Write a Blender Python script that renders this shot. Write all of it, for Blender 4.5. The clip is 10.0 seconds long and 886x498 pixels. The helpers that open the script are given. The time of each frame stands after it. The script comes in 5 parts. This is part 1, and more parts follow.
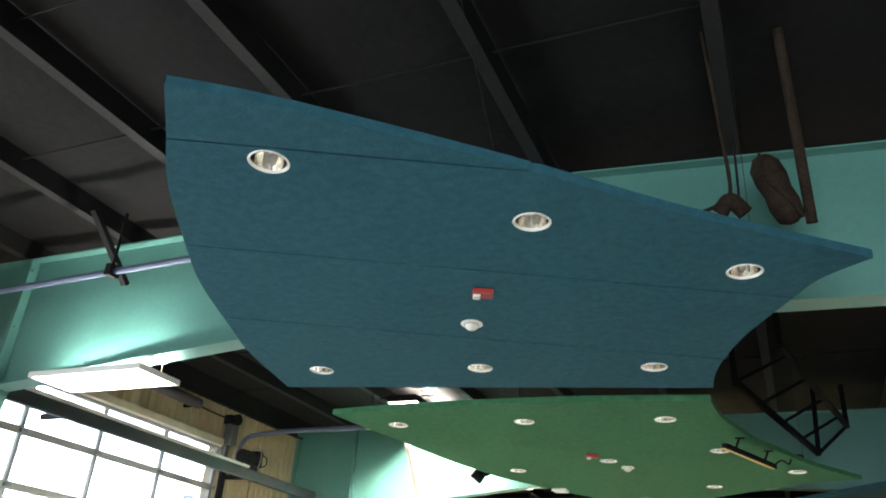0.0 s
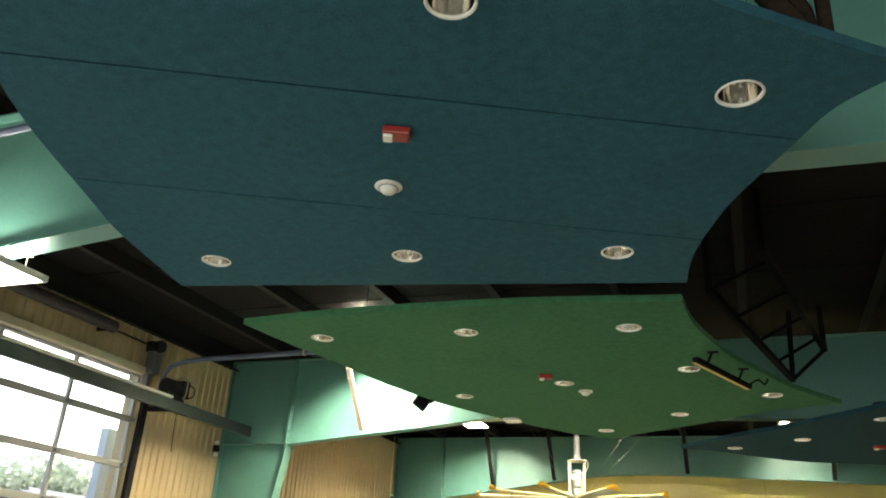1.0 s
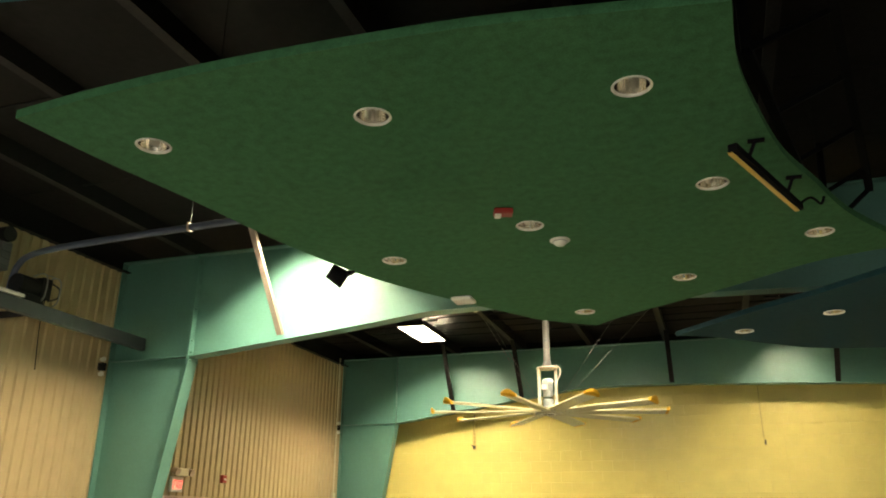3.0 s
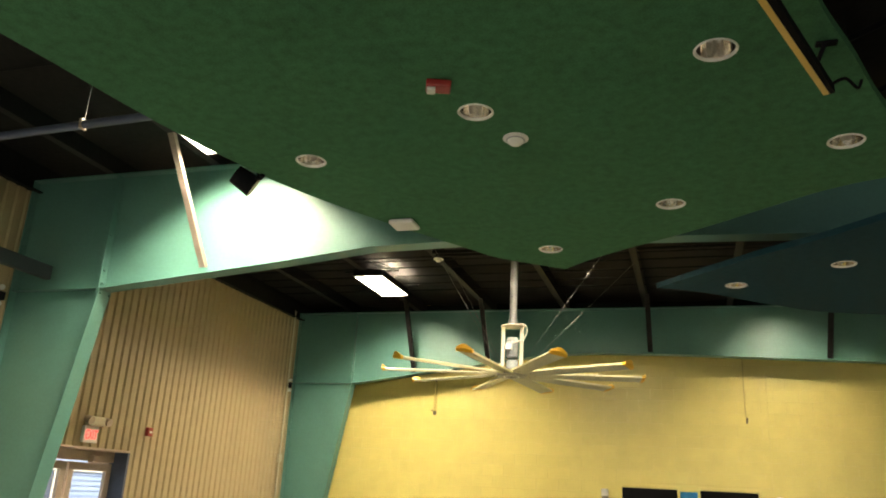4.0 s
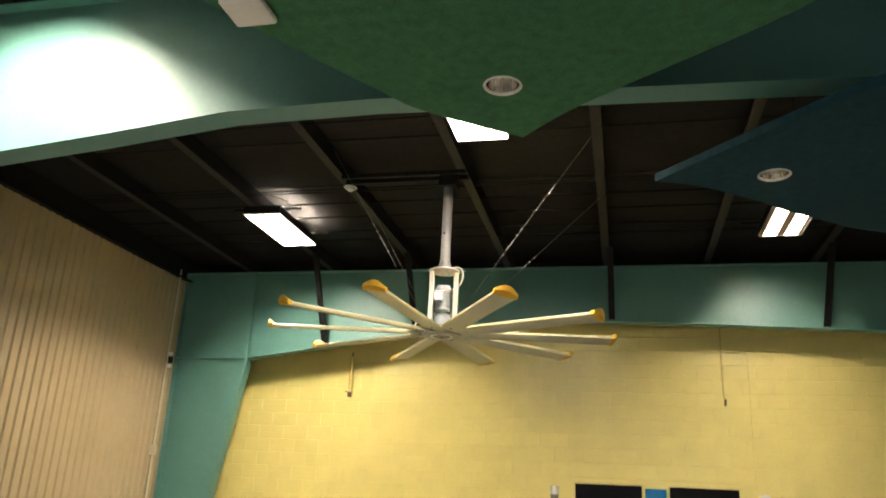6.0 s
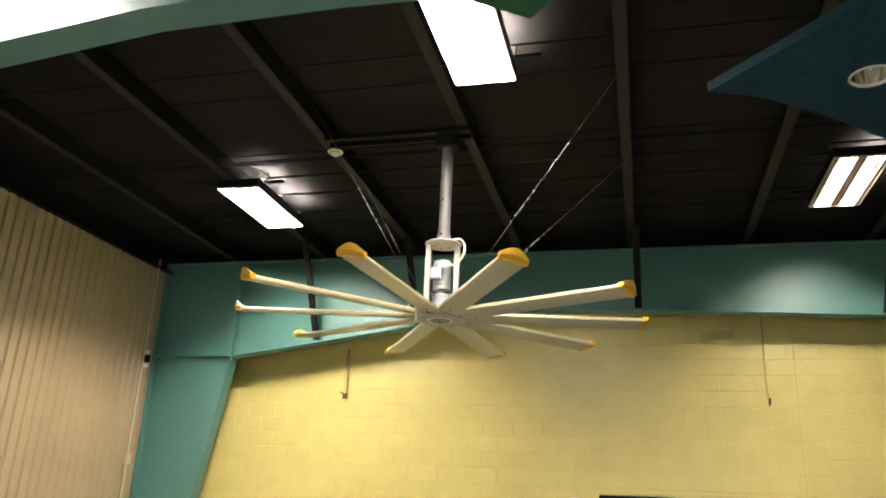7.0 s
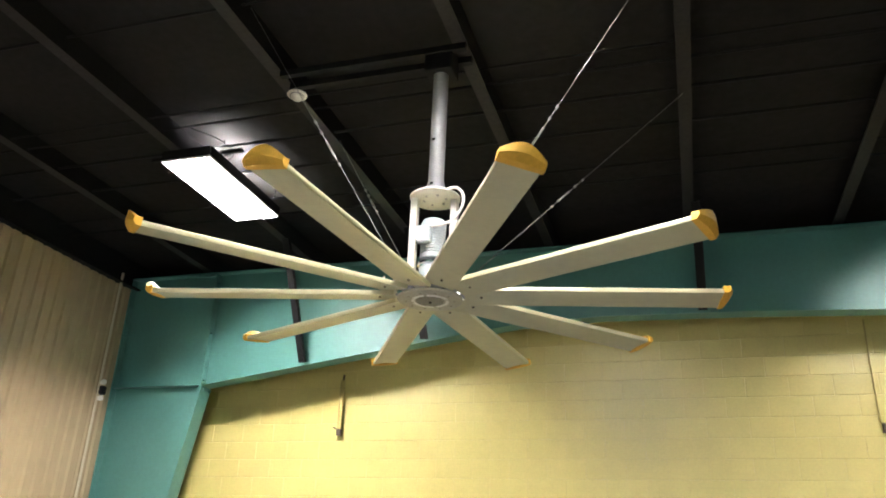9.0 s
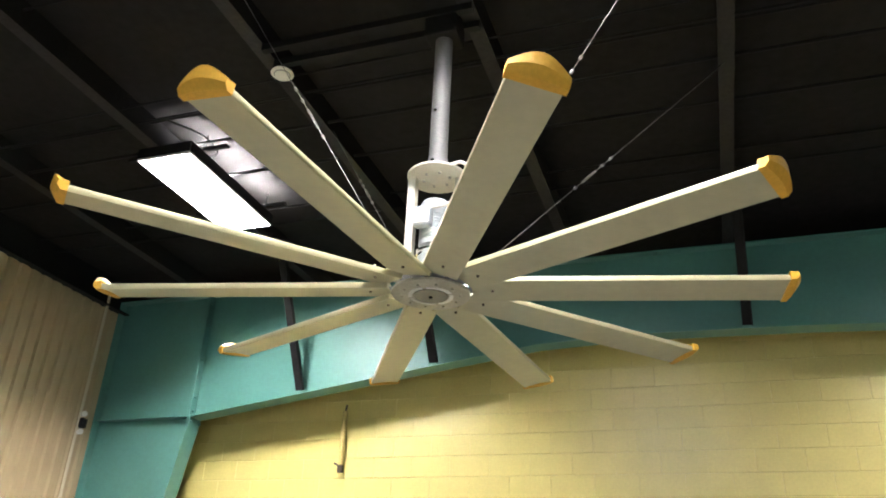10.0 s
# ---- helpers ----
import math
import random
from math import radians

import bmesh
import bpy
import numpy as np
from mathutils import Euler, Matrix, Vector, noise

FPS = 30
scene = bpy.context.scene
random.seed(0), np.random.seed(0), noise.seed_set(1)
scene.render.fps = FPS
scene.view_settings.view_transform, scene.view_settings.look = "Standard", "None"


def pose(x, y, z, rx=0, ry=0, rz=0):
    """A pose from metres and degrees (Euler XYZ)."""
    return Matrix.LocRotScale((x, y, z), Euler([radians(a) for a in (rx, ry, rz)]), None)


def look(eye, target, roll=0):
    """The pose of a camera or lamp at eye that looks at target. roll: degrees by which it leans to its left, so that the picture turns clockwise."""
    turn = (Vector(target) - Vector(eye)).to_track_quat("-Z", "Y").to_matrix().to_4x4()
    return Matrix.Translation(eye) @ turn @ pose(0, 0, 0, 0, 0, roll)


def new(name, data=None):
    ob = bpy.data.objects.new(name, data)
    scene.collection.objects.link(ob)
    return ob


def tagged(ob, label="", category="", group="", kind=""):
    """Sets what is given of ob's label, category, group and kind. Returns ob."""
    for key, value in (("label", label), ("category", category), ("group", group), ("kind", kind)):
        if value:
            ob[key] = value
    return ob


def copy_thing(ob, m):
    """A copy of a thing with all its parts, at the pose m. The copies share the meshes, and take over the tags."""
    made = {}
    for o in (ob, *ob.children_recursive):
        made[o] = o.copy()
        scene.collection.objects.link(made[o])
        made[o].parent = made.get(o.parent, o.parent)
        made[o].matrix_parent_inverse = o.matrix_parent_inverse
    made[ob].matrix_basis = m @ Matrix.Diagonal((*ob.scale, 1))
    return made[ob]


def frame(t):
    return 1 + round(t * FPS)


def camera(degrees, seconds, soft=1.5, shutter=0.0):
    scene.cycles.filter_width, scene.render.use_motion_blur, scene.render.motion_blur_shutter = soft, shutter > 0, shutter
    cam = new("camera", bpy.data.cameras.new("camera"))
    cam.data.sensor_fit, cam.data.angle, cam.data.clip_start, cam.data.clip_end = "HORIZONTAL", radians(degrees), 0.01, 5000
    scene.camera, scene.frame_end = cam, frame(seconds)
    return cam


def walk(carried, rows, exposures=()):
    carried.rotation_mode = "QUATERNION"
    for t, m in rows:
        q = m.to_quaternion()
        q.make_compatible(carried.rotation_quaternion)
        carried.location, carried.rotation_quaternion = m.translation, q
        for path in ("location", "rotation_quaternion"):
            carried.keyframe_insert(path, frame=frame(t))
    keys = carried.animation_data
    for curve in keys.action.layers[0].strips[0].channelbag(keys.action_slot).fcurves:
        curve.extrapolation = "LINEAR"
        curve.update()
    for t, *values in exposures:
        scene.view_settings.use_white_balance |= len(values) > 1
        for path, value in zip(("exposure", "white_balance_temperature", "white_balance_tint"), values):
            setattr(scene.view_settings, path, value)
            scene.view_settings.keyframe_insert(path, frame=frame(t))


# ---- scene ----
cam = camera(59.1, 10.0, soft=1.9)
PATH = [
    (0, (4.237, -1.559, 1.881), (3.49, 0.065, 2.778), 4.2),
    (0.5, (4.18, -0.873, 1.877), (3.489, 0.831, 2.664), 3.5),
    (1, (4.039, -0.243, 1.879), (3.354, 1.461, 2.672), 3.6),
    (1.5, (3.954, 0.41, 1.869), (3.236, 2.102, 2.657), 3.7),
    (2, (3.735, 1.038, 1.861), (2.992, 2.752, 2.576), 3.3),
    (2.5, (3.555, 1.666, 1.846), (2.795, 3.382, 2.537), 1.7),
    (3, (3.448, 2.384, 1.824), (2.836, 4.168, 2.49), 0.6),
    (3.2, (3.46, 2.689, 1.834), (2.891, 4.494, 2.483), 1.3),
    (4.3, (3.332, 4.198, 1.787), (2.73, 6.023, 2.34), 3.5),
    (4.5, (3.232, 4.479, 1.768), (2.63, 6.315, 2.285), 3.5),
    (5, (3.115, 5.18, 1.774), (2.526, 7.012, 2.316), 3.8),
    (5.5, (2.951, 5.861, 1.765), (2.518, 7.723, 2.352), 2.6),
    (5.7, (2.924, 6.127, 1.777), (2.491, 7.985, 2.378), 2.7),
    (7, (2.764, 7.842, 1.841), (2.287, 9.676, 2.48), 2.7),
    (7.5, (2.683, 8.428, 1.837), (2.193, 10.251, 2.499), 2.1),
    (8, (2.694, 8.989, 1.843), (2.173, 10.791, 2.536), 2.2),
    (8.5, (2.568, 9.462, 1.84), (2.039, 11.245, 2.575), 2.0),
    (9, (2.546, 9.967, 1.871), (1.982, 11.724, 2.642), 2.5),
    (9.5, (2.378, 10.436, 1.959), (1.801, 12.163, 2.786), 2.4),
    (10, (2.373, 10.823, 1.899), (1.772, 12.519, 2.773), 2.7),
]
walk(cam, [(t, look(eye, target, roll)) for t, eye, target, roll in PATH],
     [(0, 2.25, 6300, 9), (0.5, 1.68, 6900, 7), (1.0, 1.62, 7300, 4), (1.5, 1.8, 7700, 3), (2.5, 1.2, 8300, 3), (3.2, 1.02, 8500, 3), (4.5, 0.9, 7300, 9), (5.5, 0.86, 7100, 12), (7.5, 0.93, 6100, 15), (10, 1.2, 5700, 14)])

# ---- light ----
world = bpy.data.worlds.new("sky")
scene.world = world
world.use_nodes = True
wn = world.node_tree
sky = wn.nodes.new("ShaderNodeTexSky")
sky.sky_type = 'NISHITA'
sky.sun_disc = False
sky.sun_elevation = radians(48)
sky.sun_rotation = radians(60)
sky.dust_density = 3.0
wn.nodes["Background"].inputs["Strength"].default_value = 0.15
wn.links.new(sky.outputs["Color"], wn.nodes["Background"].inputs["Color"])

sun = new("sun", bpy.data.lights.new("sun", 'SUN'))
sun.data.energy, sun.data.angle, sun.data.color = 3.6, radians(0.6), (1.0, 0.95, 0.88)
sun.matrix_world = look((20, 12, 26), (0, 0, 0))


def area_light(name, x, y, z, sx, sy, watts, colour, spread, turn=(0, 0, 0)):
    li = bpy.data.lights.new(name, 'AREA')
    li.shape, li.size, li.size_y = 'RECTANGLE', sx, sy
    li.energy, li.color, li.spread = watts, colour, radians(spread)
    ob = new(name, li)
    ob.matrix_world = pose(x, y, z, *turn)
    return ob


WARM = (1.0, 0.92, 0.79)
# ceiling fixtures: (x0, x1, y0, y1, underside)
FIXTURES = [(-1.74, -1.25, 15.04, 16.30, 5.15), (1.38, 1.88, 12.07, 13.33, 5.17), (4.62, 5.12, 15.20, 16.45, 5.17),
            (-1.39, -0.90, 9.02, 10.28, 5.15)]
FIX_W = (118.0, 86.0, 56.0, 130.0)
for (x0, x1, y0, y1, z), watts in zip(FIXTURES, FIX_W):
    for f in (0.25, 0.75):
        area_light("fixture_light", x0 + (x1 - x0) * f, (y0 + y1) / 2, z + 0.0875, 0.12, y1 - y0 - 0.10, watts, WARM, 180)
    # light that leaves the slot in the fixture's top
    area_light("slot_light", x1 - 0.03, (y0 + y1) / 2, z + 0.098, 0.03, y1 - y0 - 0.10, watts * 0.24, WARM, 150, (180, 0, 0))
LOW_FIX = (-2.05, -0.74, 3.27, 3.79, 3.79)
area_light("low_fixture_light", -1.395, 3.53, 3.775, 1.2, 0.45, 62.0, (1.0, 0.97, 0.9), 160)
# light from the two long slots in the low fixture's top
for slot_y in (3.435, 3.755):
    area_light("slot_light", -1.395, slot_y, 3.845, 1.2, 0.03, 8.0, (1.0, 0.97, 0.9), 170, (180, 0, 0))
# daylight that comes in through the two wide openings behind the walker
area_light("rear_opening_daylight", 5.4, -6.1, 2.0, 4.6, 3.6, 78.0, (0.86, 0.94, 1.0), 115, (72, 0, 0))
area_light("side_opening_daylight", -4.25, -0.9, 2.1, 4.0, 3.9, 62.0, (0.86, 0.94, 1.0), 150, (90, 0, -90))


# ---- materials ----
def mat(name, colour, rough=0.6, metal=0.0, var=0.15, scale=6.0, fine=60.0, bump=0.15, bump_scale=None, spec=0.5, stretch=(1, 1, 1), stain=0.0, piece=0.0, rvar=0.1):
    m = bpy.data.materials.new(name)
    m.use_nodes = True
    nt = m.node_tree
    b = nt.nodes["Principled BSDF"]
    mp = nt.nodes.new("ShaderNodeMapping")
    mp.inputs["Scale"].default_value = stretch
    geo = nt.nodes.new("ShaderNodeNewGeometry")
    nt.links.new(geo.outputs["Position"], mp.inputs["Vector"])
    n1 = nt.nodes.new("ShaderNodeTexNoise")
    n1.inputs["Scale"].default_value, n1.inputs["Detail"].default_value = scale, 6
    n2 = nt.nodes.new("ShaderNodeTexNoise")
    n2.inputs["Scale"].default_value, n2.inputs["Detail"].default_value = fine, 3
    for n in (n1, n2):
        nt.links.new(mp.outputs["Vector"], n.inputs["Vector"])
    add = nt.nodes.new("ShaderNodeMath")
    add.operation = 'ADD'
    nt.links.new(n1.outputs["Fac"], add.inputs[0])
    nt.links.new(n2.outputs["Fac"], add.inputs[1])
    rng = nt.nodes.new("ShaderNodeMapRange")
    rng.inputs["From Min"].default_value, rng.inputs["From Max"].default_value = 0.7, 1.3
    rng.inputs["To Min"].default_value, rng.inputs["To Max"].default_value = 1 - var, 1 + var
    nt.links.new(add.outputs[0], rng.inputs["Value"])
    last = rng.outputs["Result"]
    if piece:
        oi = nt.nodes.new("ShaderNodeObjectInfo")
        r2 = nt.nodes.new("ShaderNodeMapRange")
        r2.inputs["To Min"].default_value, r2.inputs["To Max"].default_value = 1 - piece, 1 + piece
        nt.links.new(oi.outputs["Random"], r2.inputs["Value"])
        mm = nt.nodes.new("ShaderNodeMath")
        mm.operation = 'MULTIPLY'
        nt.links.new(last, mm.inputs[0])
        nt.links.new(r2.outputs["Result"], mm.inputs[1])
        last = mm.outputs[0]
    if stain:
        n3 = nt.nodes.new("ShaderNodeTexNoise")
        n3.inputs["Scale"].default_value, n3.inputs["Detail"].default_value = 1.3, 8
        nt.links.new(geo.outputs["Position"], n3.inputs["Vector"])
        r3 = nt.nodes.new("ShaderNodeMapRange")
        r3.inputs["From Min"].default_value, r3.inputs["From Max"].default_value = 0.56, 0.72
        r3.inputs["To Min"].default_value, r3.inputs["To Max"].default_value = 1.0, 1 - stain
        nt.links.new(n3.outputs["Fac"], r3.inputs["Value"])
        m3 = nt.nodes.new("ShaderNodeMath")
        m3.operation = 'MULTIPLY'
        nt.links.new(last, m3.inputs[0])
        nt.links.new(r3.outputs["Result"], m3.inputs[1])
        last = m3.outputs[0]
    mix = nt.nodes.new("ShaderNodeVectorMath")
    mix.operation = 'SCALE'
    mix.inputs[0].default_value = colour
    nt.links.new(last, mix.inputs["Scale"])
    nt.links.new(mix.outputs[0], b.inputs["Base Color"])
    b.inputs["Roughness"].default_value, b.inputs["Metallic"].default_value = rough, metal
    b.inputs["Specular IOR Level"].default_value = spec
    rr = nt.nodes.new("ShaderNodeMapRange")
    rr.inputs["To Min"].default_value, rr.inputs["To Max"].default_value = max(0.02, rough - rvar), min(1, rough + rvar)
    nt.links.new(n1.outputs["Fac"], rr.inputs["Value"])
    nt.links.new(rr.outputs["Result"], b.inputs["Roughness"])
    if bump:
        bp = nt.nodes.new("ShaderNodeBump")
        bp.inputs["Strength"].default_value, bp.inputs["Distance"].default_value = bump, 0.004
        nb = n2
        if bump_scale:
            nb = nt.nodes.new("ShaderNodeTexNoise")
            nb.inputs["Scale"].default_value, nb.inputs["Detail"].default_value = bump_scale, 4
            nt.links.new(mp.outputs["Vector"], nb.inputs["Vector"])
        nt.links.new(nb.outputs["Fac"], bp.inputs["Height"])
        nt.links.new(bp.outputs["Normal"], b.inputs["Normal"])
    return m


def glow(name, colour, strength):
    m = bpy.data.materials.new(name)
    m.use_nodes = True
    b = m.node_tree.nodes["Principled BSDF"]
    b.inputs["Base Color"].default_value = (*colour, 1)
    b.inputs["Emission Color"].default_value = (*colour, 1)
    b.inputs["Emission Strength"].default_value = strength
    return m


def glass(name, tint=(0.96, 0.98, 1.0)):
    m = bpy.data.materials.new(name)
    m.use_nodes = True
    nt = m.node_tree
    nt.nodes.remove(nt.nodes["Principled BSDF"])
    tr = nt.nodes.new("ShaderNodeBsdfTransparent")
    tr.inputs["Color"].default_value = (*tint, 1)
    gl = nt.nodes.new("ShaderNodeBsdfGlossy")
    gl.inputs["Roughness"].default_value = 0.03
    mx = nt.nodes.new("ShaderNodeMixShader")
    mx.inputs[0].default_value = 0.05
    nt.links.new(tr.outputs[0], mx.inputs[1])
    nt.links.new(gl.outputs[0], mx.inputs[2])
    nt.links.new(mx.outputs[0], nt.nodes["Material Output"].inputs["Surface"])
    return m


M_BLUE = mat("blue_fabric", (0.027, 0.096, 0.125), 0.95, var=0.24, scale=16, fine=110, bump=0.8, bump_scale=140, spec=0.15, stain=0.12, piece=0.03)
M_GREEN = mat("green_fabric", (0.050, 0.160, 0.078), 0.95, var=0.24, scale=16, fine=110, bump=0.8, bump_scale=140, spec=0.15, stain=0.12)
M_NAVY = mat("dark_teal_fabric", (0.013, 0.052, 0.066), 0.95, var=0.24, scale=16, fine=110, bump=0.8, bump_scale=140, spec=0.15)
M_STEEL = mat("teal_paint", (0.098, 0.245, 0.208), 0.42, var=0.07, scale=2.0, fine=30, bump=0.06, stain=0.08)
M_BLACK = mat("black_paint", (0.0125, 0.0118, 0.0118), 0.7, var=0.25, scale=4, fine=40, bump=0.1, spec=0.15)
M_DECK = mat("black_roof_insulation", (0.0175, 0.016, 0.0155), 0.8, spec=0.12, var=0.25, scale=1.5, fine=14, bump=0.4, bump_scale=7, stain=0.2)
M_TAN = mat("tan_steel_panel", (0.465, 0.36, 0.206), 0.42, var=0.06, scale=1.2, fine=25, bump=0.03, stretch=(1, 1, 0.25), stain=0.08)
M_BLOCK = mat("yellow_painted_block", (0.71, 0.60, 0.20), 0.31, var=0.06, scale=3, fine=45, bump=0.35, bump_scale=120, piece=0.02, stain=0.04, rvar=0.01)
M_CREAM = mat("cream_trim", (0.62, 0.55, 0.38), 0.5, var=0.08)
M_WHITE = mat("white_enamel", (0.78, 0.76, 0.70), 0.4, var=0.05)
M_ALU = mat("grey_aluminium", (0.33, 0.33, 0.33), 0.4, 0.6, var=0.1)
M_BLADE = mat("fan_blade_aluminium", (0.49, 0.455, 0.275), 0.38, 0.10, var=0.06, scale=4, fine=18, bump=0.02)
M_YTIP = mat("yellow_plastic", (0.72, 0.40, 0.04), 0.6, var=0.1, spec=0.25)
# Grey holds the backlit shade of the white door rails.
M_RAIL = mat("backlit_rail_paint", (0.44, 0.43, 0.40), 0.45, var=0.08)
M_MOTOR = mat("motor_grey_enamel", (0.33, 0.36, 0.38), 0.35, 0.1, var=0.08)
M_CHROME = mat("polished_reflector", (0.92, 0.90, 0.86), 0.11, 1.0, var=0.1, bump=0.12, bump_scale=25)
M_RED = mat("red_plastic", (0.32, 0.026, 0.02), 0.4, var=0.06)
M_PIPE = mat("blue_grey_pipe", (0.10, 0.12, 0.18), 0.45, 0.2, var=0.15)
M_DARK = mat("dark_blue_steel", (0.022, 0.030, 0.036), 0.55, var=0.15)
M_GREY = mat("grey_paint", (0.12, 0.12, 0.118), 0.55, var=0.12)
M_PUTTY = mat("putty_enamel", (0.52, 0.50, 0.44), 0.45, var=0.06)
M_DOOR = mat("black_door_paint", (0.006, 0.006, 0.007), 0.7, var=0.2, spec=0.08)
M_HUB = mat("hub_grey", (0.24, 0.22, 0.17), 0.5, 0.2, var=0.12)
M_HUBRING = mat("weathered_cream_steel", (0.43, 0.40, 0.30), 0.5, 0.1, var=0.12)
M_OCHRE = mat("ochre_painted_pipe", (0.54, 0.42, 0.13), 0.5, var=0.15)
# Black lightened for the flanges, carrying the light on their undersides.
M_PURLIN = mat("lit_black_steel", (0.027, 0.025, 0.024), 0.65, var=0.3, scale=2, fine=30, bump=0.1, spec=0.2)
M_POST = mat("pale_blue_paint", (0.50, 0.58, 0.74), 0.6, var=0.06)
M_PLUM = mat("plum_brown_steel", (0.045, 0.035, 0.045), 0.5, var=0.15)
M_BRACE = mat("beige_primer", (0.27, 0.22, 0.185), 0.55, var=0.12)
M_RUST = mat("brown_rubber", (0.07, 0.045, 0.03), 0.7, var=0.3)
M_HOIST = mat("dark_brown_canvas", (0.028, 0.019, 0.013), 0.9, spec=0.15, var=0.5, scale=9, fine=50, bump=0.9, bump_scale=30)
M_CABLE = mat("steel_cable", (0.22, 0.215, 0.21), 0.4, 0.6, var=0.1)
M_FLOOR = mat("sealed_concrete", (0.21, 0.20, 0.18), 0.45, var=0.15, scale=1.5, stain=0.15)
M_BLUEPANEL = mat("blue_panel", (0.01, 0.17, 0.38), 0.4, var=0.06)
M_LIGHTBLUE = mat("light_blue_paint", (0.50, 0.68, 0.74), 0.5, var=0.05)
M_SIDING = mat("blue_siding", (0.28, 0.38, 0.60), 0.6, var=0.08)
# Leaf colours are paled to stand in for haze over the distance.
M_LEAF = mat("hazed_foliage", (0.32, 0.36, 0.32), 0.8, var=0.3, scale=3)
leaf_nodes = M_LEAF.node_tree
through_leaf = leaf_nodes.nodes.new("ShaderNodeBsdfTranslucent")
through_leaf.inputs["Color"].default_value = (0.34, 0.40, 0.30, 1)
leaf_mix = leaf_nodes.nodes.new("ShaderNodeMixShader")
leaf_nodes.links.new(leaf_nodes.nodes["Principled BSDF"].outputs[0], leaf_mix.inputs[1])
leaf_nodes.links.new(through_leaf.outputs[0], leaf_mix.inputs[2])
leaf_nodes.links.new(leaf_mix.outputs[0], leaf_nodes.nodes["Material Output"].inputs["Surface"])
M_BARK = mat("bark", (0.12, 0.09, 0.07), 0.9, var=0.3)
M_GROUND = mat("asphalt_yard", (0.11, 0.105, 0.10), 0.9, var=0.2, scale=1)
M_ROOFING = mat("grey_roofing", (0.16, 0.16, 0.19), 0.8, var=0.15)
M_BEIGE = mat("beige_paint", (0.55, 0.42, 0.32), 0.5, var=0.08)
M_AMBER = mat("amber_lens", (0.75, 0.50, 0.12), 0.35, var=0.05)
M_TUBE = glow("lit_diffuser", (1.0, 0.95, 0.88), 9.0)
# Emission put on the reflector plates in place of reflected tube light.
M_REFL = glow("glowing_reflector", (1.0, 0.95, 0.88), 1.5)
M_SKY = glow("white_sky", (0.90, 0.96, 1.0), 1.4)
M_EXIT = glow("red_sign_face", (1.0, 0.07, 0.08), 1.5)
M_GLASS = glass("clear_glass")


# ---- mesh helpers ----
def box(bm, x0, x1, y0, y1, z0, z1, bev=0.0):
    m = Matrix.Translation(((x0 + x1) / 2, (y0 + y1) / 2, (z0 + z1) / 2)) @ Matrix.Diagonal((x1 - x0, y1 - y0, z1 - z0, 1))
    r = bmesh.ops.create_cube(bm, size=1.0, matrix=m)
    if bev:
        es = {e for v in r["verts"] for e in v.link_edges}
        bmesh.ops.bevel(bm, geom=list(es), offset=bev, segments=2, affect='EDGES', profile=0.5)
    return r["verts"]


def rod(bm, a, b, r, seg=12, r2=None):
    a, b = Vector(a), Vector(b)
    d = b - a
    m = Matrix.Translation((a + b) / 2) @ d.to_track_quat("Z", "Y").to_matrix().to_4x4()
    return bmesh.ops.create_cone(bm, cap_ends=True, segments=seg, radius1=r, radius2=r if r2 is None else r2, depth=d.length, matrix=m)["verts"]


def bar(bm, a, b, w, h, up=(0, 0, 1)):
    a, b = Vector(a), Vector(b)
    d = b - a
    y = d.normalized()
    x = y.cross(Vector(up)).normalized()
    z = x.cross(y)
    m = Matrix.Translation((a + b) / 2) @ Matrix((x, y, z)).transposed().to_4x4() @ Matrix.Diagonal((w, d.length, h, 1))
    return bmesh.ops.create_cube(bm, size=1.0, matrix=m)["verts"]


def prism(bm, pts, axis, a0, a1):
    """Extrude a polygon along an axis from a0 to a1. pts are in the two other axes, in order x, y, z."""
    def at(p, a):
        q = list(p)
        q.insert("xyz".index(axis), a)
        return q
    lo = [bm.verts.new(at(p, a0)) for p in pts]
    hi = [bm.verts.new(at(p, a1)) for p in pts]
    n = len(pts)
    bm.faces.new(lo)
    bm.faces.new(hi)
    for i in range(n):
        bm.faces.new((lo[i], lo[(i + 1) % n], hi[(i + 1) % n], hi[i]))
    return lo + hi


def tube(bm, pts, r, seg=10):
    """A round tube along a line of points."""
    pts = [Vector(p) for p in pts]
    rings = []
    side = None
    for i, p in enumerate(pts):
        t = (pts[min(i + 1, len(pts) - 1)] - pts[max(i - 1, 0)]).normalized()
        if side is None:
            side = t.orthogonal().normalized()
        side = (side - t * side.dot(t)).normalized()
        up = t.cross(side)
        rings.append([bm.verts.new(p + r * (math.cos(k * math.tau / seg) * side + math.sin(k * math.tau / seg) * up)) for k in range(seg)])
    for a, b in zip(rings, rings[1:]):
        for k in range(seg):
            bm.faces.new((a[k], a[(k + 1) % seg], b[(k + 1) % seg], b[k]))
    bm.faces.new(rings[0])
    bm.faces.new(rings[-1])


def lathe(bm, profile, seg=28, centre=(0, 0, 0)):
    cx, cy, cz = centre
    rings = [[bm.verts.new((cx + r * math.cos(k * math.tau / seg), cy + r * math.sin(k * math.tau / seg), cz + z)) for k in range(seg)] for r, z in profile]
    for a, b in zip(rings, rings[1:]):
        for k in range(seg):
            bm.faces.new((a[k], a[(k + 1) % seg], b[(k + 1) % seg], b[k]))
    return rings


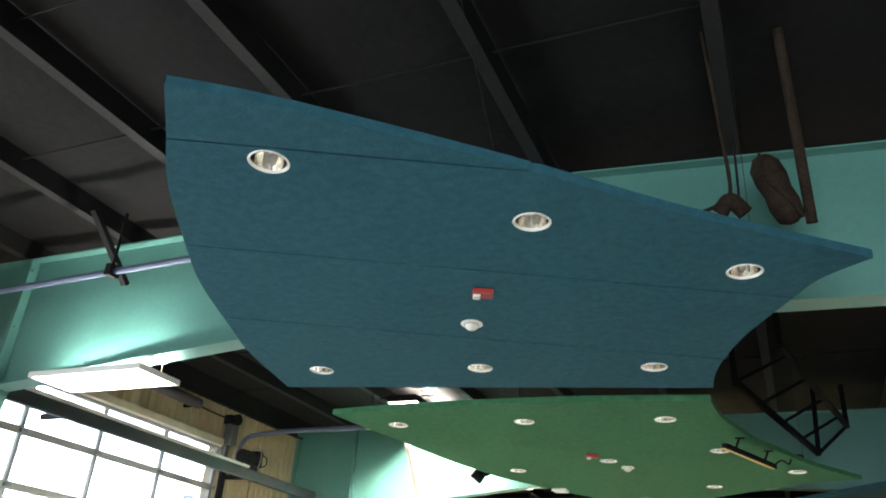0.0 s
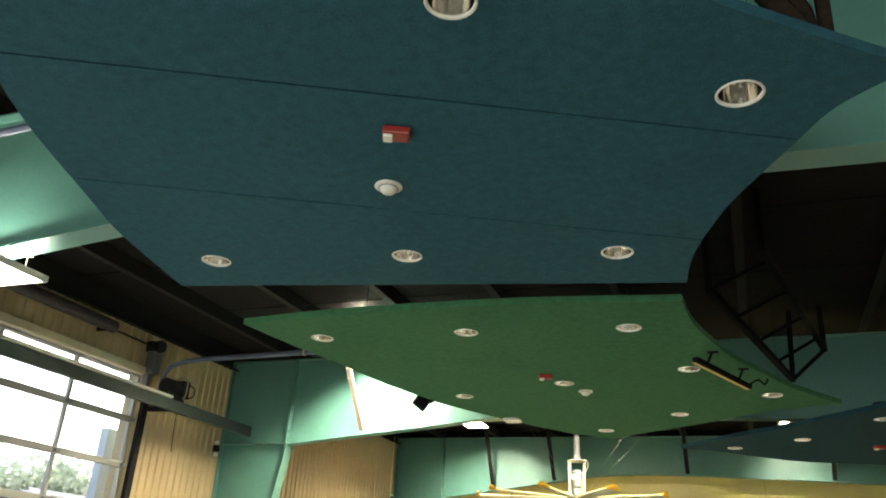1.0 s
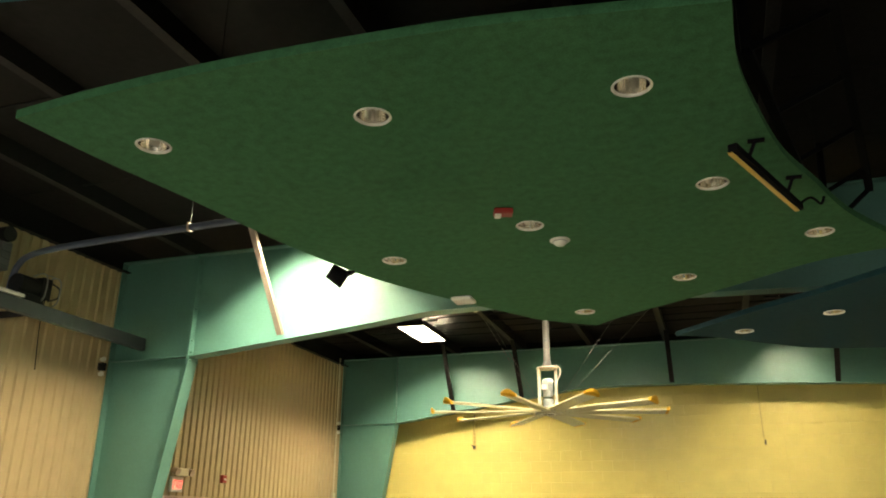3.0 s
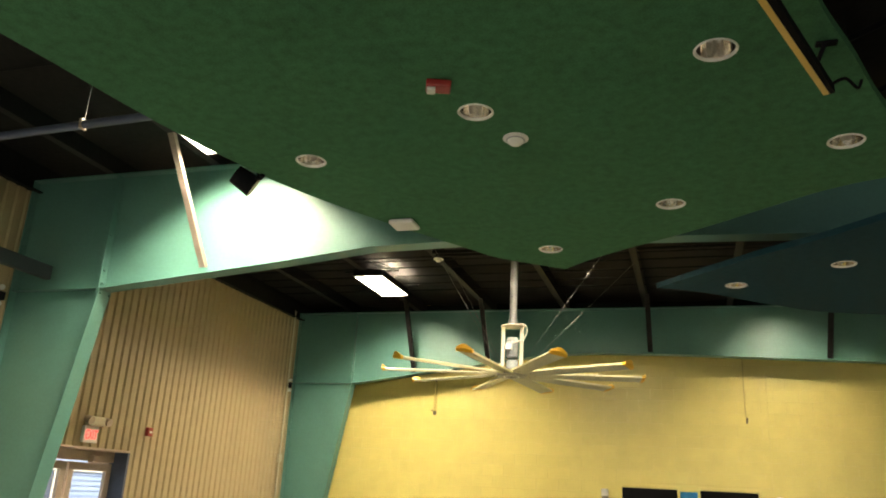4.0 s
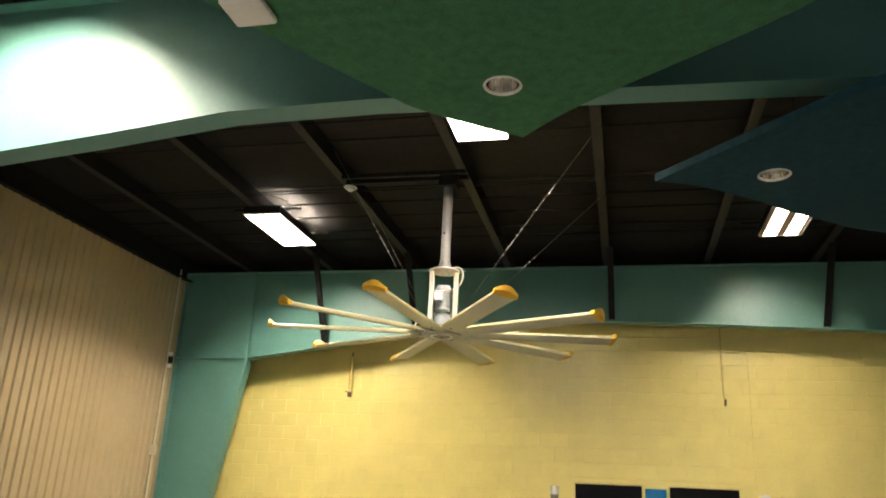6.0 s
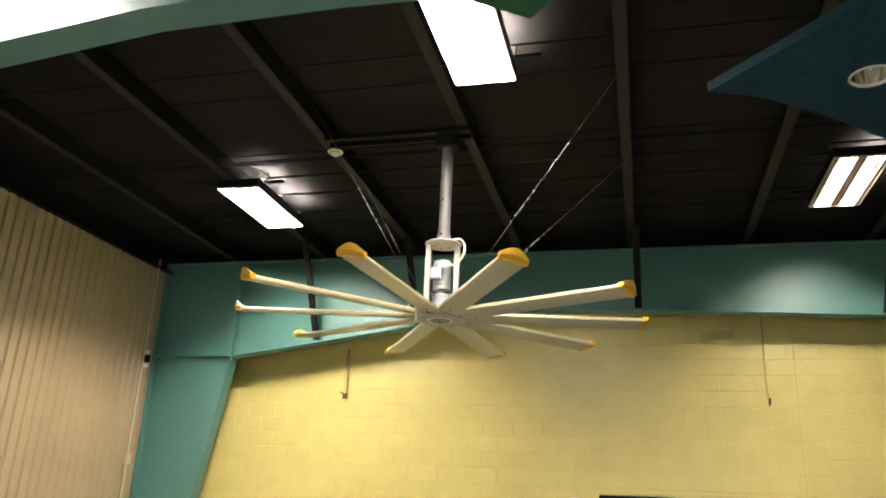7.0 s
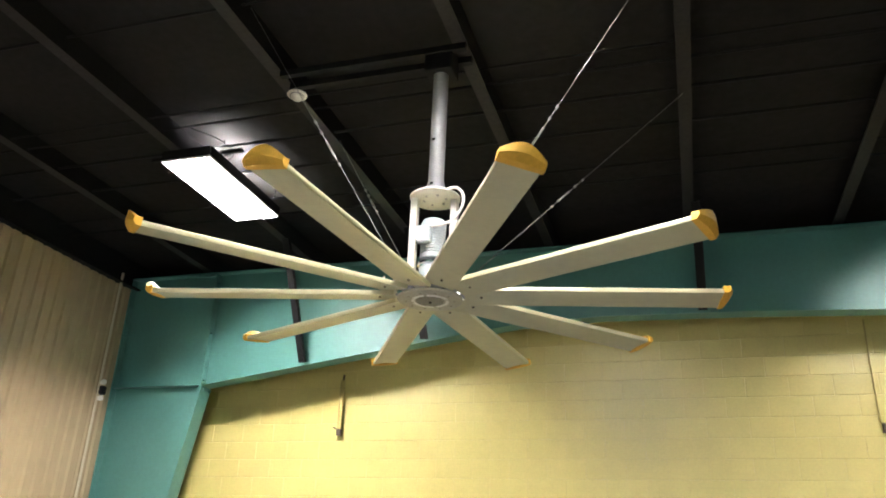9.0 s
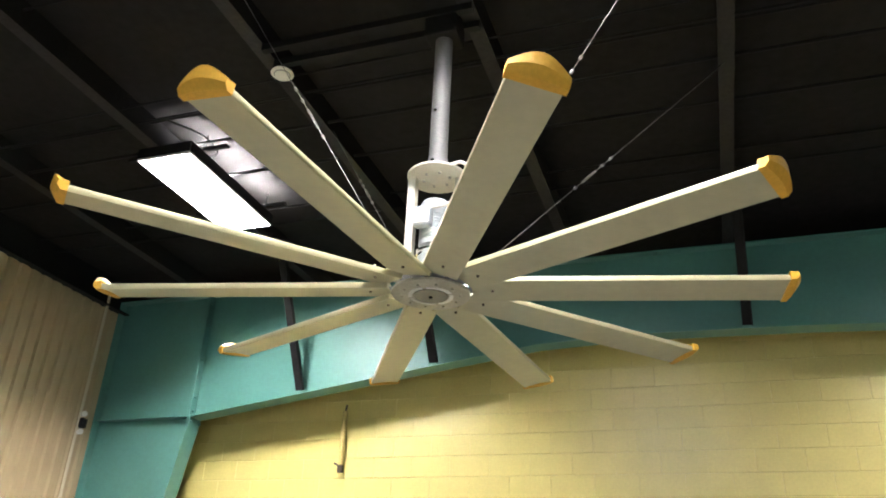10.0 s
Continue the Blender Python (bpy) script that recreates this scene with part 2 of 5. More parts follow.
def spline(pts, n=6):
    """Points along a smooth curve through pts."""
    p = [Vector(q) for q in pts]
    out = []
    for i in range(len(p) - 1):
        p0, p1, p2, p3 = p[max(i - 1, 0)], p[i], p[i + 1], p[min(i + 2, len(p) - 1)]
        for k in range(n):
            t = k / n
            out.append(0.5 * (2 * p1 + (p2 - p0) * t + (2 * p0 - 5 * p1 + 4 * p2 - p3) * t * t + (3 * p1 - p0 - 3 * p2 + p3) * t ** 3))
    out.append(p[-1])
    return out


def origin_of(ob):
    o = Vector((0, 0, 0))
    while ob is not None:
        o += ob.location
        ob = ob.parent
    return o


def mesh_of(name, bm, material, shift=(0, 0, 0), smooth=False):
    bmesh.ops.recalc_face_normals(bm, faces=bm.faces)
    me = bpy.data.meshes.new(name)
    bmesh.ops.translate(bm, verts=bm.verts, vec=-Vector(shift))
    if smooth:
        for f in bm.faces:
            f.smooth = True
        for e in bm.edges:
            e.smooth = not (len(e.link_faces) == 2 and e.calc_face_angle(0) > 0.7)
    bm.to_mesh(me)
    bm.free()
    me.materials.append(material)
    return me


def thing(name, at, label, category, group="", kind=""):
    ob = new(name)
    ob.location = at
    return tagged(ob, label, category, group, kind)


def part(name, bm, material, parent, label="", smooth=False):
    ob = new(name, mesh_of(name, bm, material, origin_of(parent), smooth))
    ob.parent = parent
    return tagged(ob, label) if label else ob


def solid(name, bm, material, label="", category="", kind="", at=(0, 0, 0), group="", smooth=False):
    ob = new(name, mesh_of(name, bm, material, at, smooth))
    ob.location = at
    return tagged(ob, label, category, group, kind)


def B():
    return bmesh.new()


# ---- structure ----
XL, XR, Y0, YB = -4.10, 10.6, -6.0, 18.33
bm = B(); box(bm, XL - 0.3, XR + 0.2, Y0 - 0.2, YB + 0.2, -0.15, 0.0)
solid("floor", bm, M_FLOOR, "grey sealed concrete floor of the hall", "floor", "structure")
bm = B(); box(bm, -400, 400, -400, 400, -0.6, -0.16)
solid("ground", bm, M_GROUND, "grey paved yard outside the hall", "ground", "structure")

DOORS_Y = (3.84, 8.69)
DOOR_TOP = 4.47
SIDE_Y = (-3.31, 1.54)
MAN_Y, MAN_TOP = (11.62, 13.28), 2.19


def wall_hull(bm):
    x0, x1 = XL - 0.30, XL - 0.035
    ys = [Y0 - 0.2, SIDE_Y[0], SIDE_Y[1], DOORS_Y[0], DOORS_Y[1], MAN_Y[0], MAN_Y[1], YB + 0.2]
    tops = [0, DOOR_TOP, 0, DOOR_TOP, 0, MAN_TOP, 0]
    for a, b, t in zip(ys, ys[1:], tops):
        box(bm, x0, x1, a, b, t, 5.50)


bm = B(); wall_hull(bm)
wall_left = solid("wall_west", bm, M_TAN, "tan metal building wall with door openings", "wall", "structure")
bm = B(); box(bm, XR, XR + 0.2, Y0, YB, 0, 5.50)
solid("wall_east", bm, M_TAN, "plain tan metal wall", "wall", "structure")
bm = B(); box(bm, XL, 3.0, Y0 - 0.2, Y0, 0, 5.50); box(bm, 7.8, XR, Y0 - 0.2, Y0, 0, 5.50); box(bm, 3.0, 7.8, Y0 - 0.2, Y0, 4.1, 5.50)
solid("wall_south", bm, M_TAN, "plain tan metal wall", "wall", "structure")
bm = B(); box(bm, XL, XR, YB + 0.02, YB + 0.2, 0, 5.50)
wall_back = solid("wall_north", bm, M_BLOCK, "yellow painted concrete block wall", "wall", "structure")

# Strip added to darken the yellow wall above the far rafter.
bm = B(); box(bm, XL, XR, YB - 0.03, YB - 0.002, 4.96, 5.46)
solid("trim", bm, M_BLACK, "black strip added along the top of the block wall", "trim", "structure")

# ceiling: roof sheets hung with black insulation that sags between the roof beams
PURLINS = [-3.0, -1.57, -0.13, 1.29, 2.76, 4.18, 5.62, 7.05, 8.48, 9.9]
bm = B()
xs = np.linspace(XL - 0.3, XR + 0.2, 104)
ys = np.linspace(Y0 - 0.2, YB + 0.2, 150)
grid = []
for y in ys:
    row = []
    for x in xs:
        d = min(abs(x - p) for p in PURLINS)
        band = abs(((y + 0.9) / 1.22) % 1 - 0.5)
        z = 5.47 - 0.035 * min(1, d / 0.5) + (0.012 if band > 0.47 else 0) + 0.008 * noise.noise(Vector((x * 1.7, y * 1.3, 0)))
        row.append(bm.verts.new((x, y, z)))
    grid.append(row)
for a, b in zip(grid, grid[1:]):
    for k in range(len(a) - 1):
        bm.faces.new((a[k], a[k + 1], b[k + 1], b[k]))
solid("ceiling", bm, M_DECK, "black roof insulation between the roof beams", "ceiling", "structure", smooth=True)
bm = B(); box(bm, XL - 0.3, XR + 0.2, Y0 - 0.2, YB + 0.2, 5.51, 5.64)
solid("roof", bm, M_ROOFING, "sheet metal roof over the hall", "roof", "structure")

for px in PURLINS:
    p = thing("roof_purlin", (px, Y0, 5.262), "black painted steel roof beam under the roof", "roof beam", "roof beams", "structure")
    bm = B()
    box(bm, px - 0.004, px + 0.004, Y0, YB, 5.268, 5.46)
    part("web", bm, M_BLACK, p)
    bm = B()
    box(bm, px - 0.095, px + 0.004, Y0, YB, 5.262, 5.268)
    box(bm, px - 0.095, px - 0.089, Y0, YB, 5.268, 5.287)
    part("flange", bm, M_PURLIN, p)
bm = B()
box(bm, XL - 0.03, XL + 0.08, Y0, YB, 5.075, 5.09); box(bm, XL - 0.03, XL + 0.01, Y0, YB, 5.09, 5.46)
solid("eave_strut", bm, M_BLACK, "black steel beam along the top of the wall", "beam", "structure")
for i, y in enumerate([-3.6, -1.8, 0.9, 2.2, 5.3, 7.05, 8.7, 12.3, 13.6, 14.9, 16.4]):
    bm = B()
    rod(bm, (XL, y, 5.385), (XR, y, 5.385), 0.009, 8)
    solid("sag_rod", bm, M_BLACK, "thin black steel rod between the roof beams", "rod", "structure", group="sag rods")


# ---- steel portal frames ----
def portal_frame(y, under, ridge=10.5, right=5.20):
    """One tapered column and rafter; y is the web's plane, under the rafter's lower edge as (x, z)."""
    f = thing("steel_frame", (XL, y, 0), "teal painted tapered steel column and rafter", "steel frame", "portal frames", "structure")
    top, kx, kz = 5.20, -2.84, under[0][1]
    foot = -3.50
    bm = B(); prism(bm, [(XL, 0), (foot, 0), (kx, kz), (XL, kz)], "y", y - 0.006, y + 0.006)
    part("column_web", bm, M_STEEL, f)
    bm = B(); prism(bm, [(XL + 0.01, kz + 0.004), (kx - 0.03, kz + 0.004), (kx - 0.03, top), (XL + 0.01, top)], "y", y - 0.006, y + 0.006)
    part("knee_web", bm, M_STEEL, f)
    low = [(kx, kz)] + list(under[1:])
    bm = B(); prism(bm, [(x, z) for x, z in low] + [(low[-1][0], right), (ridge, top), (kx, top)], "y", y - 0.006, y + 0.006)
    part("rafter_web", bm, M_STEEL, f)
    bm = B(); bar(bm, (foot + 0.006, y, 0), (kx + 0.006, y, kz - 0.02), 0.20, 0.014, (1, 0, 0))
    part("column_flange", bm, M_STEEL, f)
    bm = B()
    for (xa, za), (xb, zb) in zip(low, low[1:]):
        prism(bm, [(xa, za - 0.016), (xb, zb - 0.016), (xb, zb), (xa, za)], "y", y - 0.1, y + 0.1)
    part("bottom_flange", bm, M_STEEL, f)
    bm = B(); prism(bm, [(XL + 0.01, top), (ridge, top), (low[-1][0], right), (low[-1][0], right + 0.014), (ridge, top + 0.014), (XL + 0.01, top + 0.014)], "y", y - 0.1, y + 0.1)
    part("top_flange", bm, M_STEEL, f)
    bm = B(); box(bm, XL + 0.005, XL + 0.02, y - 0.1, y + 0.1, 0, top)
    part("outer_flange", bm, M_STEEL, f)
    bm = B(); box(bm, XL + 0.02, kx - 0.03, y - 0.095, y + 0.095, kz - 0.012, kz + 0.002)
    part("stiffener", bm, M_STEEL, f)
    bm = B(); box(bm, kx - 0.030, kx - 0.001, y - 0.1, y + 0.1, kz - 0.09, top - 0.004)
    part("end_plate", bm, M_STEEL, f)
    for z in (kz - 0.06, kz + 0.05, kz + 0.2, kz + 0.62, top - 0.12):
        for s in (-1, 1):
            bm = B()
            rod(bm, (kx - 0.05, y + s * 0.07, z), (kx + 0.03, y + s * 0.07, z), 0.014, 6)
            part("bolt", bm, M_STEEL, f)
    return f


portal_frame(3.62, [(-2.84, 3.84), (0.2, 4.10), (1.4, 4.10), (4.4, 4.00), (10.55, 3.85)], 3.0, 4.70)
portal_frame(10.80, [(-2.84, 3.84), (-0.6, 4.07), (0.4, 4.19), (1.4, 4.21), (4.4, 4.14), (10.55, 3.95)])
portal_frame(17.85, [(-2.84, 3.82), (0.0, 4.24), (0.9, 4.37), (1.8, 4.41), (3.2, 4.385), (5.4, 4.30), (10.55, 4.10)])
portal_frame(-3.9, [(-2.84, 3.84), (0.2, 4.10), (1.4, 4.10), (4.4, 4.00), (10.55, 3.85)])


def flange_brace(x, ya, za, yb, zb, material, label, lean=0.0):
    bm = B()
    bar(bm, (x, ya, za), (x + lean, yb, zb), 0.085, 0.006, (0, 1, 0))
    bar(bm, (x + 0.04, ya, za), (x + 0.04 + lean, yb, zb), 0.006, 0.055, (0, 1, 0))
    solid("flange_brace", bm, material, label, "brace", "structure", group="flange braces")


flange_brace(-1.62, 9.95, 5.265, 10.72, 4.03, M_BRACE, "beige steel angle brace on the rafter", 0.08)
for x, z in ((-1.57, 4.03), (-0.13, 4.24), (2.78, 4.41), (5.62, 4.30)):
    flange_brace(x, 17.05, 5.265, 17.76, z, M_BLACK, "black steel angle brace on the rafter")
flange_brace(-1.45, 2.95, 5.265, 3.53, 4.75, M_BLACK, "black steel angle brace on the rafter")


# sag rods that run across under the roof of the far bay
for y, z, rad in ((14.58, 5.29, 0.008), (14.77, 5.29, 0.008), (15.16, 5.30, 0.012), (15.64, 5.30, 0.012), (16.55, 5.30, 0.010), (12.35, 5.30, 0.010), (13.05, 5.30, 0.010)):
    bm = B(); rod(bm, (XL + 0.1, y, z), (XR - 0.1, y - 0.05, z), rad, 8)
    solid("sag_rod", bm, M_BLACK, "thin black sag rod across the roof beams", "rod", "structure", group="sag rods")


# ---- hanging ceiling clouds ----
CLOUD_Z, CLOUD_T = 3.87, 0.052
DL_R = 0.093


def cloud(name, outline, holes, material, seams, label, wires):
    """A hanging panel: outline cut by seam lines ((x, y), (dx, dy)) into sheets, with round holes for the downlights."""
    c = thing(name, (*outline[0], CLOUD_Z), label, "ceiling panel", "ceiling clouds")
    flat = B()
    loops = [outline] + [[(hx + DL_R * math.cos(k * math.tau / 24), hy + DL_R * math.sin(k * math.tau / 24)) for k in range(24)] for hx, hy in holes]
    edges = []
    for lp in loops:
        vs = [flat.verts.new((p[0], p[1], CLOUD_Z)) for p in lp]
        edges += [flat.edges.new((vs[i], vs[(i + 1) % len(vs)])) for i in range(len(vs))]
    bmesh.ops.triangle_fill(flat, use_beauty=True, use_dissolve=False, edges=edges)
    lines = [(Vector((*p, 0)), Vector((-d[1], d[0], 0)).normalized()) for p, d in seams]
    for i in range(len(lines) + 1):
        s = flat.copy()
        for j, (p, nrm) in enumerate(lines):
            if j < i:
                bmesh.ops.bisect_plane(s, geom=s.verts[:] + s.edges[:] + s.faces[:], plane_co=p + nrm * 0.0065, plane_no=nrm, clear_inner=True)
            else:
                bmesh.ops.bisect_plane(s, geom=s.verts[:] + s.edges[:] + s.faces[:], plane_co=p - nrm * 0.0065, plane_no=nrm, clear_outer=True)
        if not s.faces:
            s.free()
            continue
        r = bmesh.ops.extrude_face_region(s, geom=s.faces[:])
        bmesh.ops.translate(s, verts=[v for v in r["geom"] if isinstance(v, bmesh.types.BMVert)], vec=(0, 0, CLOUD_T))
        part("panel", s, material, c)
    flat.free()
    for (x, y), (tx, ty) in wires:
        bm = B()
        rod(bm, (x, y, CLOUD_Z + CLOUD_T), (tx, ty, 5.3), 0.002, 6)
        part("hanger_wire", bm, M_BLACK, c)
    return c


def outline(*curves):
    pts = []
    for c in curves:
        q = [(v.x, v.y) for v in spline([(x, y, 0) for x, y in c])] if len(c) > 2 else list(c)
        pts += q[:-1]
    return pts


BLUE_LIGHTS = [(2.13, 0.965), (3.156, 1.876), (4.141, 2.764), (0.692, 3.874), (2.045, 4.09), (3.379, 4.333)]
GREEN_LIGHTS = [(0.545, 5.68), (1.89, 5.75), (3.23, 5.86), (3.59, 7.19), (4.32, 8.32), (1.094, 8.02), (2.331, 7.57), (3.336, 9.17), (2.329, 10.09)]
NAVY_LIGHTS = [(3.87, 11.42), (4.70, 10.82), (5.48, 9.60), (6.6, 9.3), (6.4, 11.6)]

blue_edge = outline([(2.04, 0.33), (2.43, 0.62), (3.21, 1.32), (3.93, 2.03), (4.79, 2.76)],
                    [(4.79, 2.76), (4.53, 2.97), (4.36, 3.26), (4.07, 3.80), (3.88, 4.30), (3.80, 4.60), (3.75, 4.95)],
                    [(3.75, 4.95), (0.11, 4.25)],
                    [(0.11, 4.25), (0.33, 3.34), (0.54, 2.80), (0.83, 2.10), (1.10, 1.62), (1.49, 1.00), (1.82, 0.60), (2.04, 0.33)])
SLOPE = (0.895, 0.446)
cloud("ceiling_cloud", blue_edge, BLUE_LIGHTS, M_BLUE, [((1.79, 0.66), SLOPE), ((1.15, 1.60), SLOPE), ((0.57, 2.60), SLOPE)],
      "blue fabric hanging ceiling panel with curved sides", [((2.45, 1.15), (2.55, 1.0)), ((3.05, 1.75), (3.0, 0.6)), ((4.2, 2.6), (4.2, 2.6)), ((0.6, 3.9), (0.6, 3.9)), ((3.4, 4.6), (3.4, 4.6))])
green_edge = outline([(0.04, 5.18), (0.70, 5.12), (1.50, 5.10), (2.36, 5.13), (2.86, 5.18), (3.69, 5.31)],
                     [(3.69, 5.31), (3.72, 5.80), (3.81, 6.25), (3.98, 6.87), (4.20, 7.37), (4.49, 8.02), (5.00, 8.80)],
                     [(5.00, 8.80), (4.35, 9.05), (3.58, 9.70), (2.74, 10.33), (2.36, 10.70)],
                     [(2.36, 10.70), (1.85, 10.30), (1.64, 10.00), (1.24, 9.38), (0.90, 8.77), (0.65, 8.20), (0.42, 7.35), (0.27, 6.45), (0.13, 5.78), (0.04, 5.18)])
cloud("ceiling_cloud", green_edge, GREEN_LIGHTS, M_GREEN, [],
      "green fabric hanging ceiling panel with a pointed end", [((1.0, 5.6), (1.0, 5.6)), ((3.3, 5.8), (3.3, 5.8)), ((4.4, 8.4), (4.4, 8.4)), ((1.0, 8.3), (1.0, 8.3))])
navy_edge = outline([(3.14, 11.45), (3.97, 10.53), (4.50, 10.03), (5.42, 8.97), (6.30, 7.90)],
                    [(6.30, 7.90), (8.0, 9.0), (8.6, 11.0), (7.6, 13.1)],
                    [(7.6, 13.1), (5.10, 12.69), (4.25, 12.22), (3.78, 11.82), (3.40, 11.55), (3.14, 11.45)])
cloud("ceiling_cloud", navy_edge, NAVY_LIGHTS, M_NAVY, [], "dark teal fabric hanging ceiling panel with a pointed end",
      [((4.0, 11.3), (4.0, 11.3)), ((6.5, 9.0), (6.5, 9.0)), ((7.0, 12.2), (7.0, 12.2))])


def downlight():
    d = thing("downlight", (0, 0, CLOUD_Z), "round recessed downlight with white trim and polished reflector", "downlight", "downlights")
    bm = B()
    lathe(bm, [(0.088, 0.010), (0.090, -0.004), (0.097, -0.006), (0.102, -0.002), (0.101, 0.0)], centre=(0, 0, CLOUD_Z))
    part("trim", bm, M_WHITE, d, smooth=True)
    bm = B()
    lathe(bm, [(0.088, 0.008), (0.083, 0.05), (0.073, 0.095), (0.058, 0.14), (0.046, 0.16), (0.001, 0.165)], centre=(0, 0, CLOUD_Z))
    part("reflector", bm, M_CHROME, d, "polished metal reflector", smooth=True)
    bm = B()
    for k in range(3):
        a = k * math.tau / 3 + 0.4
        x, y = 0.024 * math.cos(a), 0.024 * math.sin(a)
        lathe(bm, [(0.001, 0.045), (0.009, 0.05), (0.011, 0.06), (0.011, 0.16)], 10, (x, y, CLOUD_Z))
    part("bulb", bm, M_WHITE, d, "unlit white lamp tubes", smooth=True)
    bm = B()
    lathe(bm, [(0.091, 0.02), (0.091, 0.18), (0.001, 0.182)], centre=(0, 0, CLOUD_Z))
    part("can", bm, M_BLACK, d, smooth=True)
    return d


dl = downlight()
spots = BLUE_LIGHTS + GREEN_LIGHTS + NAVY_LIGHTS
for i, (x, y) in enumerate(spots[1:]):
    copy_thing(dl, pose(x, y, CLOUD_Z, 0, 0, (i * 47) % 360))
dl.matrix_basis = pose(*spots[0], CLOUD_Z)


# ---- fire devices on the clouds ----
def strobe(x, y, turn):
    s = thing("strobe_alarm", (0, 0, CLOUD_Z), "red fire alarm strobe with a white lens under the panel", "alarm", "strobe alarms")
    bm = B(); box(bm, -0.065, 0.065, -0.045, 0.045, CLOUD_Z - 0.04, CLOUD_Z, 0.008)
    part("housing", bm, M_RED, s)
    bm = B(); box(bm, -0.06, -0.015, -0.03, 0.03, CLOUD_Z - 0.056, CLOUD_Z - 0.038, 0.006)
    part("lens", bm, M_WHITE, s, "clear white lens")
    s.matrix_basis = pose(x, y, CLOUD_Z, 0, 0, turn)


strobe(2.60, 2.645, 25)
strobe(2.223, 7.22, 20)
strobe(5.62, 11.28, 20)


def detector(x, y, z):
    s = thing("smoke_detector", (x, y, z), "round white smoke detector", "detector", "smoke detectors")
    bm = B(); lathe(bm, [(0.001, 0.0), (0.074, 0.0), (0.077, -0.008), (0.07, -0.013), (0.001, -0.013)], centre=(x, y, z))
    part("base", bm, M_WHITE, s, smooth=True)
    bm = B(); lathe(bm, [(0.050, -0.012), (0.046, -0.030), (0.032, -0.044), (0.016, -0.050), (0.001, -0.051)], centre=(x, y, z))
    part("head", bm, M_WHITE, s, smooth=True)
    bm = B(); lathe(bm, [(0.05, -0.014), (0.056, -0.015), (0.056, -0.018), (0.05, -0.019)], centre=(x, y, z))
    part("vent_ring", bm, M_ALU, s, smooth=True)


detector(2.33, 3.155, CLOUD_Z)
detector(2.482, 7.93, CLOUD_Z)
detector(-0.10, 14.42, 5.20)
detector(-0.12, 7.2, 5.262)

ap = thing("wireless_access_point", (1.31, 9.24, CLOUD_Z), "square white wireless access point under the panel edge", "access point")
bm = B(); box(bm, 1.21, 1.41, 9.14, 9.34, CLOUD_Z - 0.045, CLOUD_Z - 0.008, 0.015)
part("cover", bm, M_WHITE, ap)
bm = B(); box(bm, 1.24, 1.38, 9.17, 9.31, CLOUD_Z - 0.008, CLOUD_Z)
part("mount", bm, M_ALU, ap)

# spotlight on the green panel's edge
sp = thing("spotlight", (0.50, 8.26, CLOUD_Z), "small black spotlight clamped to the panel edge", "spotlight")
bm = B()
a, b = Vector((0.42, 8.185, 3.90)), Vector((0.53, 8.27, 3.825))
rod(bm, a, b, 0.068, 20, 0.082)
part("can", bm, M_DOOR, sp, smooth=True)
bm = B(); rod(bm, b - (b - a) * 0.02, b + (b - a) * 0.01, 0.076, 20)
part("lens", bm, M_AMBER, sp, "amber tinted lens")
bm = B(); bar(bm, (0.66, 8.16, 3.86), (0.50, 8.27, 3.86), 0.03, 0.02); bar(bm, (0.62, 8.18, 3.92), (0.62, 8.18, 3.84), 0.03, 0.03, (1, 0, 0))
part("bracket", bm, M_DOOR, sp)

# light bar
lb = thing("light_bar", (3.90, 6.97, 3.80), "slim black light bar with an amber lens on two brackets", "light bar")
a, b = Vector((3.69, 6.46, 3.755)), Vector((4.10, 7.47, 3.755))
bm = B(); bar(bm, a, b, 0.05, 0.042)
part("housing", bm, M_DOOR, lb)
bm = B(); bar(bm, a + Vector((-0.014, 0.018, -0.0205)), b + Vector((-0.014, -0.005, -0.0205)), 0.026, 0.012)
part("lens", bm, M_AMBER, lb, "amber lens strip")
for f in (0.2, 0.78):
    p = a.lerp(b, f)
    bm = B(); bar(bm, p + Vector((0.01, 0, 0.02)), p + Vector((0.05, -0.02, 0.112)), 0.03, 0.02, (1, 0, 0)); box(bm, p.x + 0.01, p.x + 0.10, p.y - 0.04, p.y + 0.0, 3.858, 3.868)
    part("bracket", bm, M_DOOR, lb)
bm = B(); tube(bm, spline([b + Vector((0, 0, 0.02)), b + Vector((0.08, 0.03, 0.07)), b + Vector((0.14, 0.08, 0.04)), b + Vector((0.17, 0.12, 0.10))]), 0.008)
part("cable", bm, M_DOOR, lb)


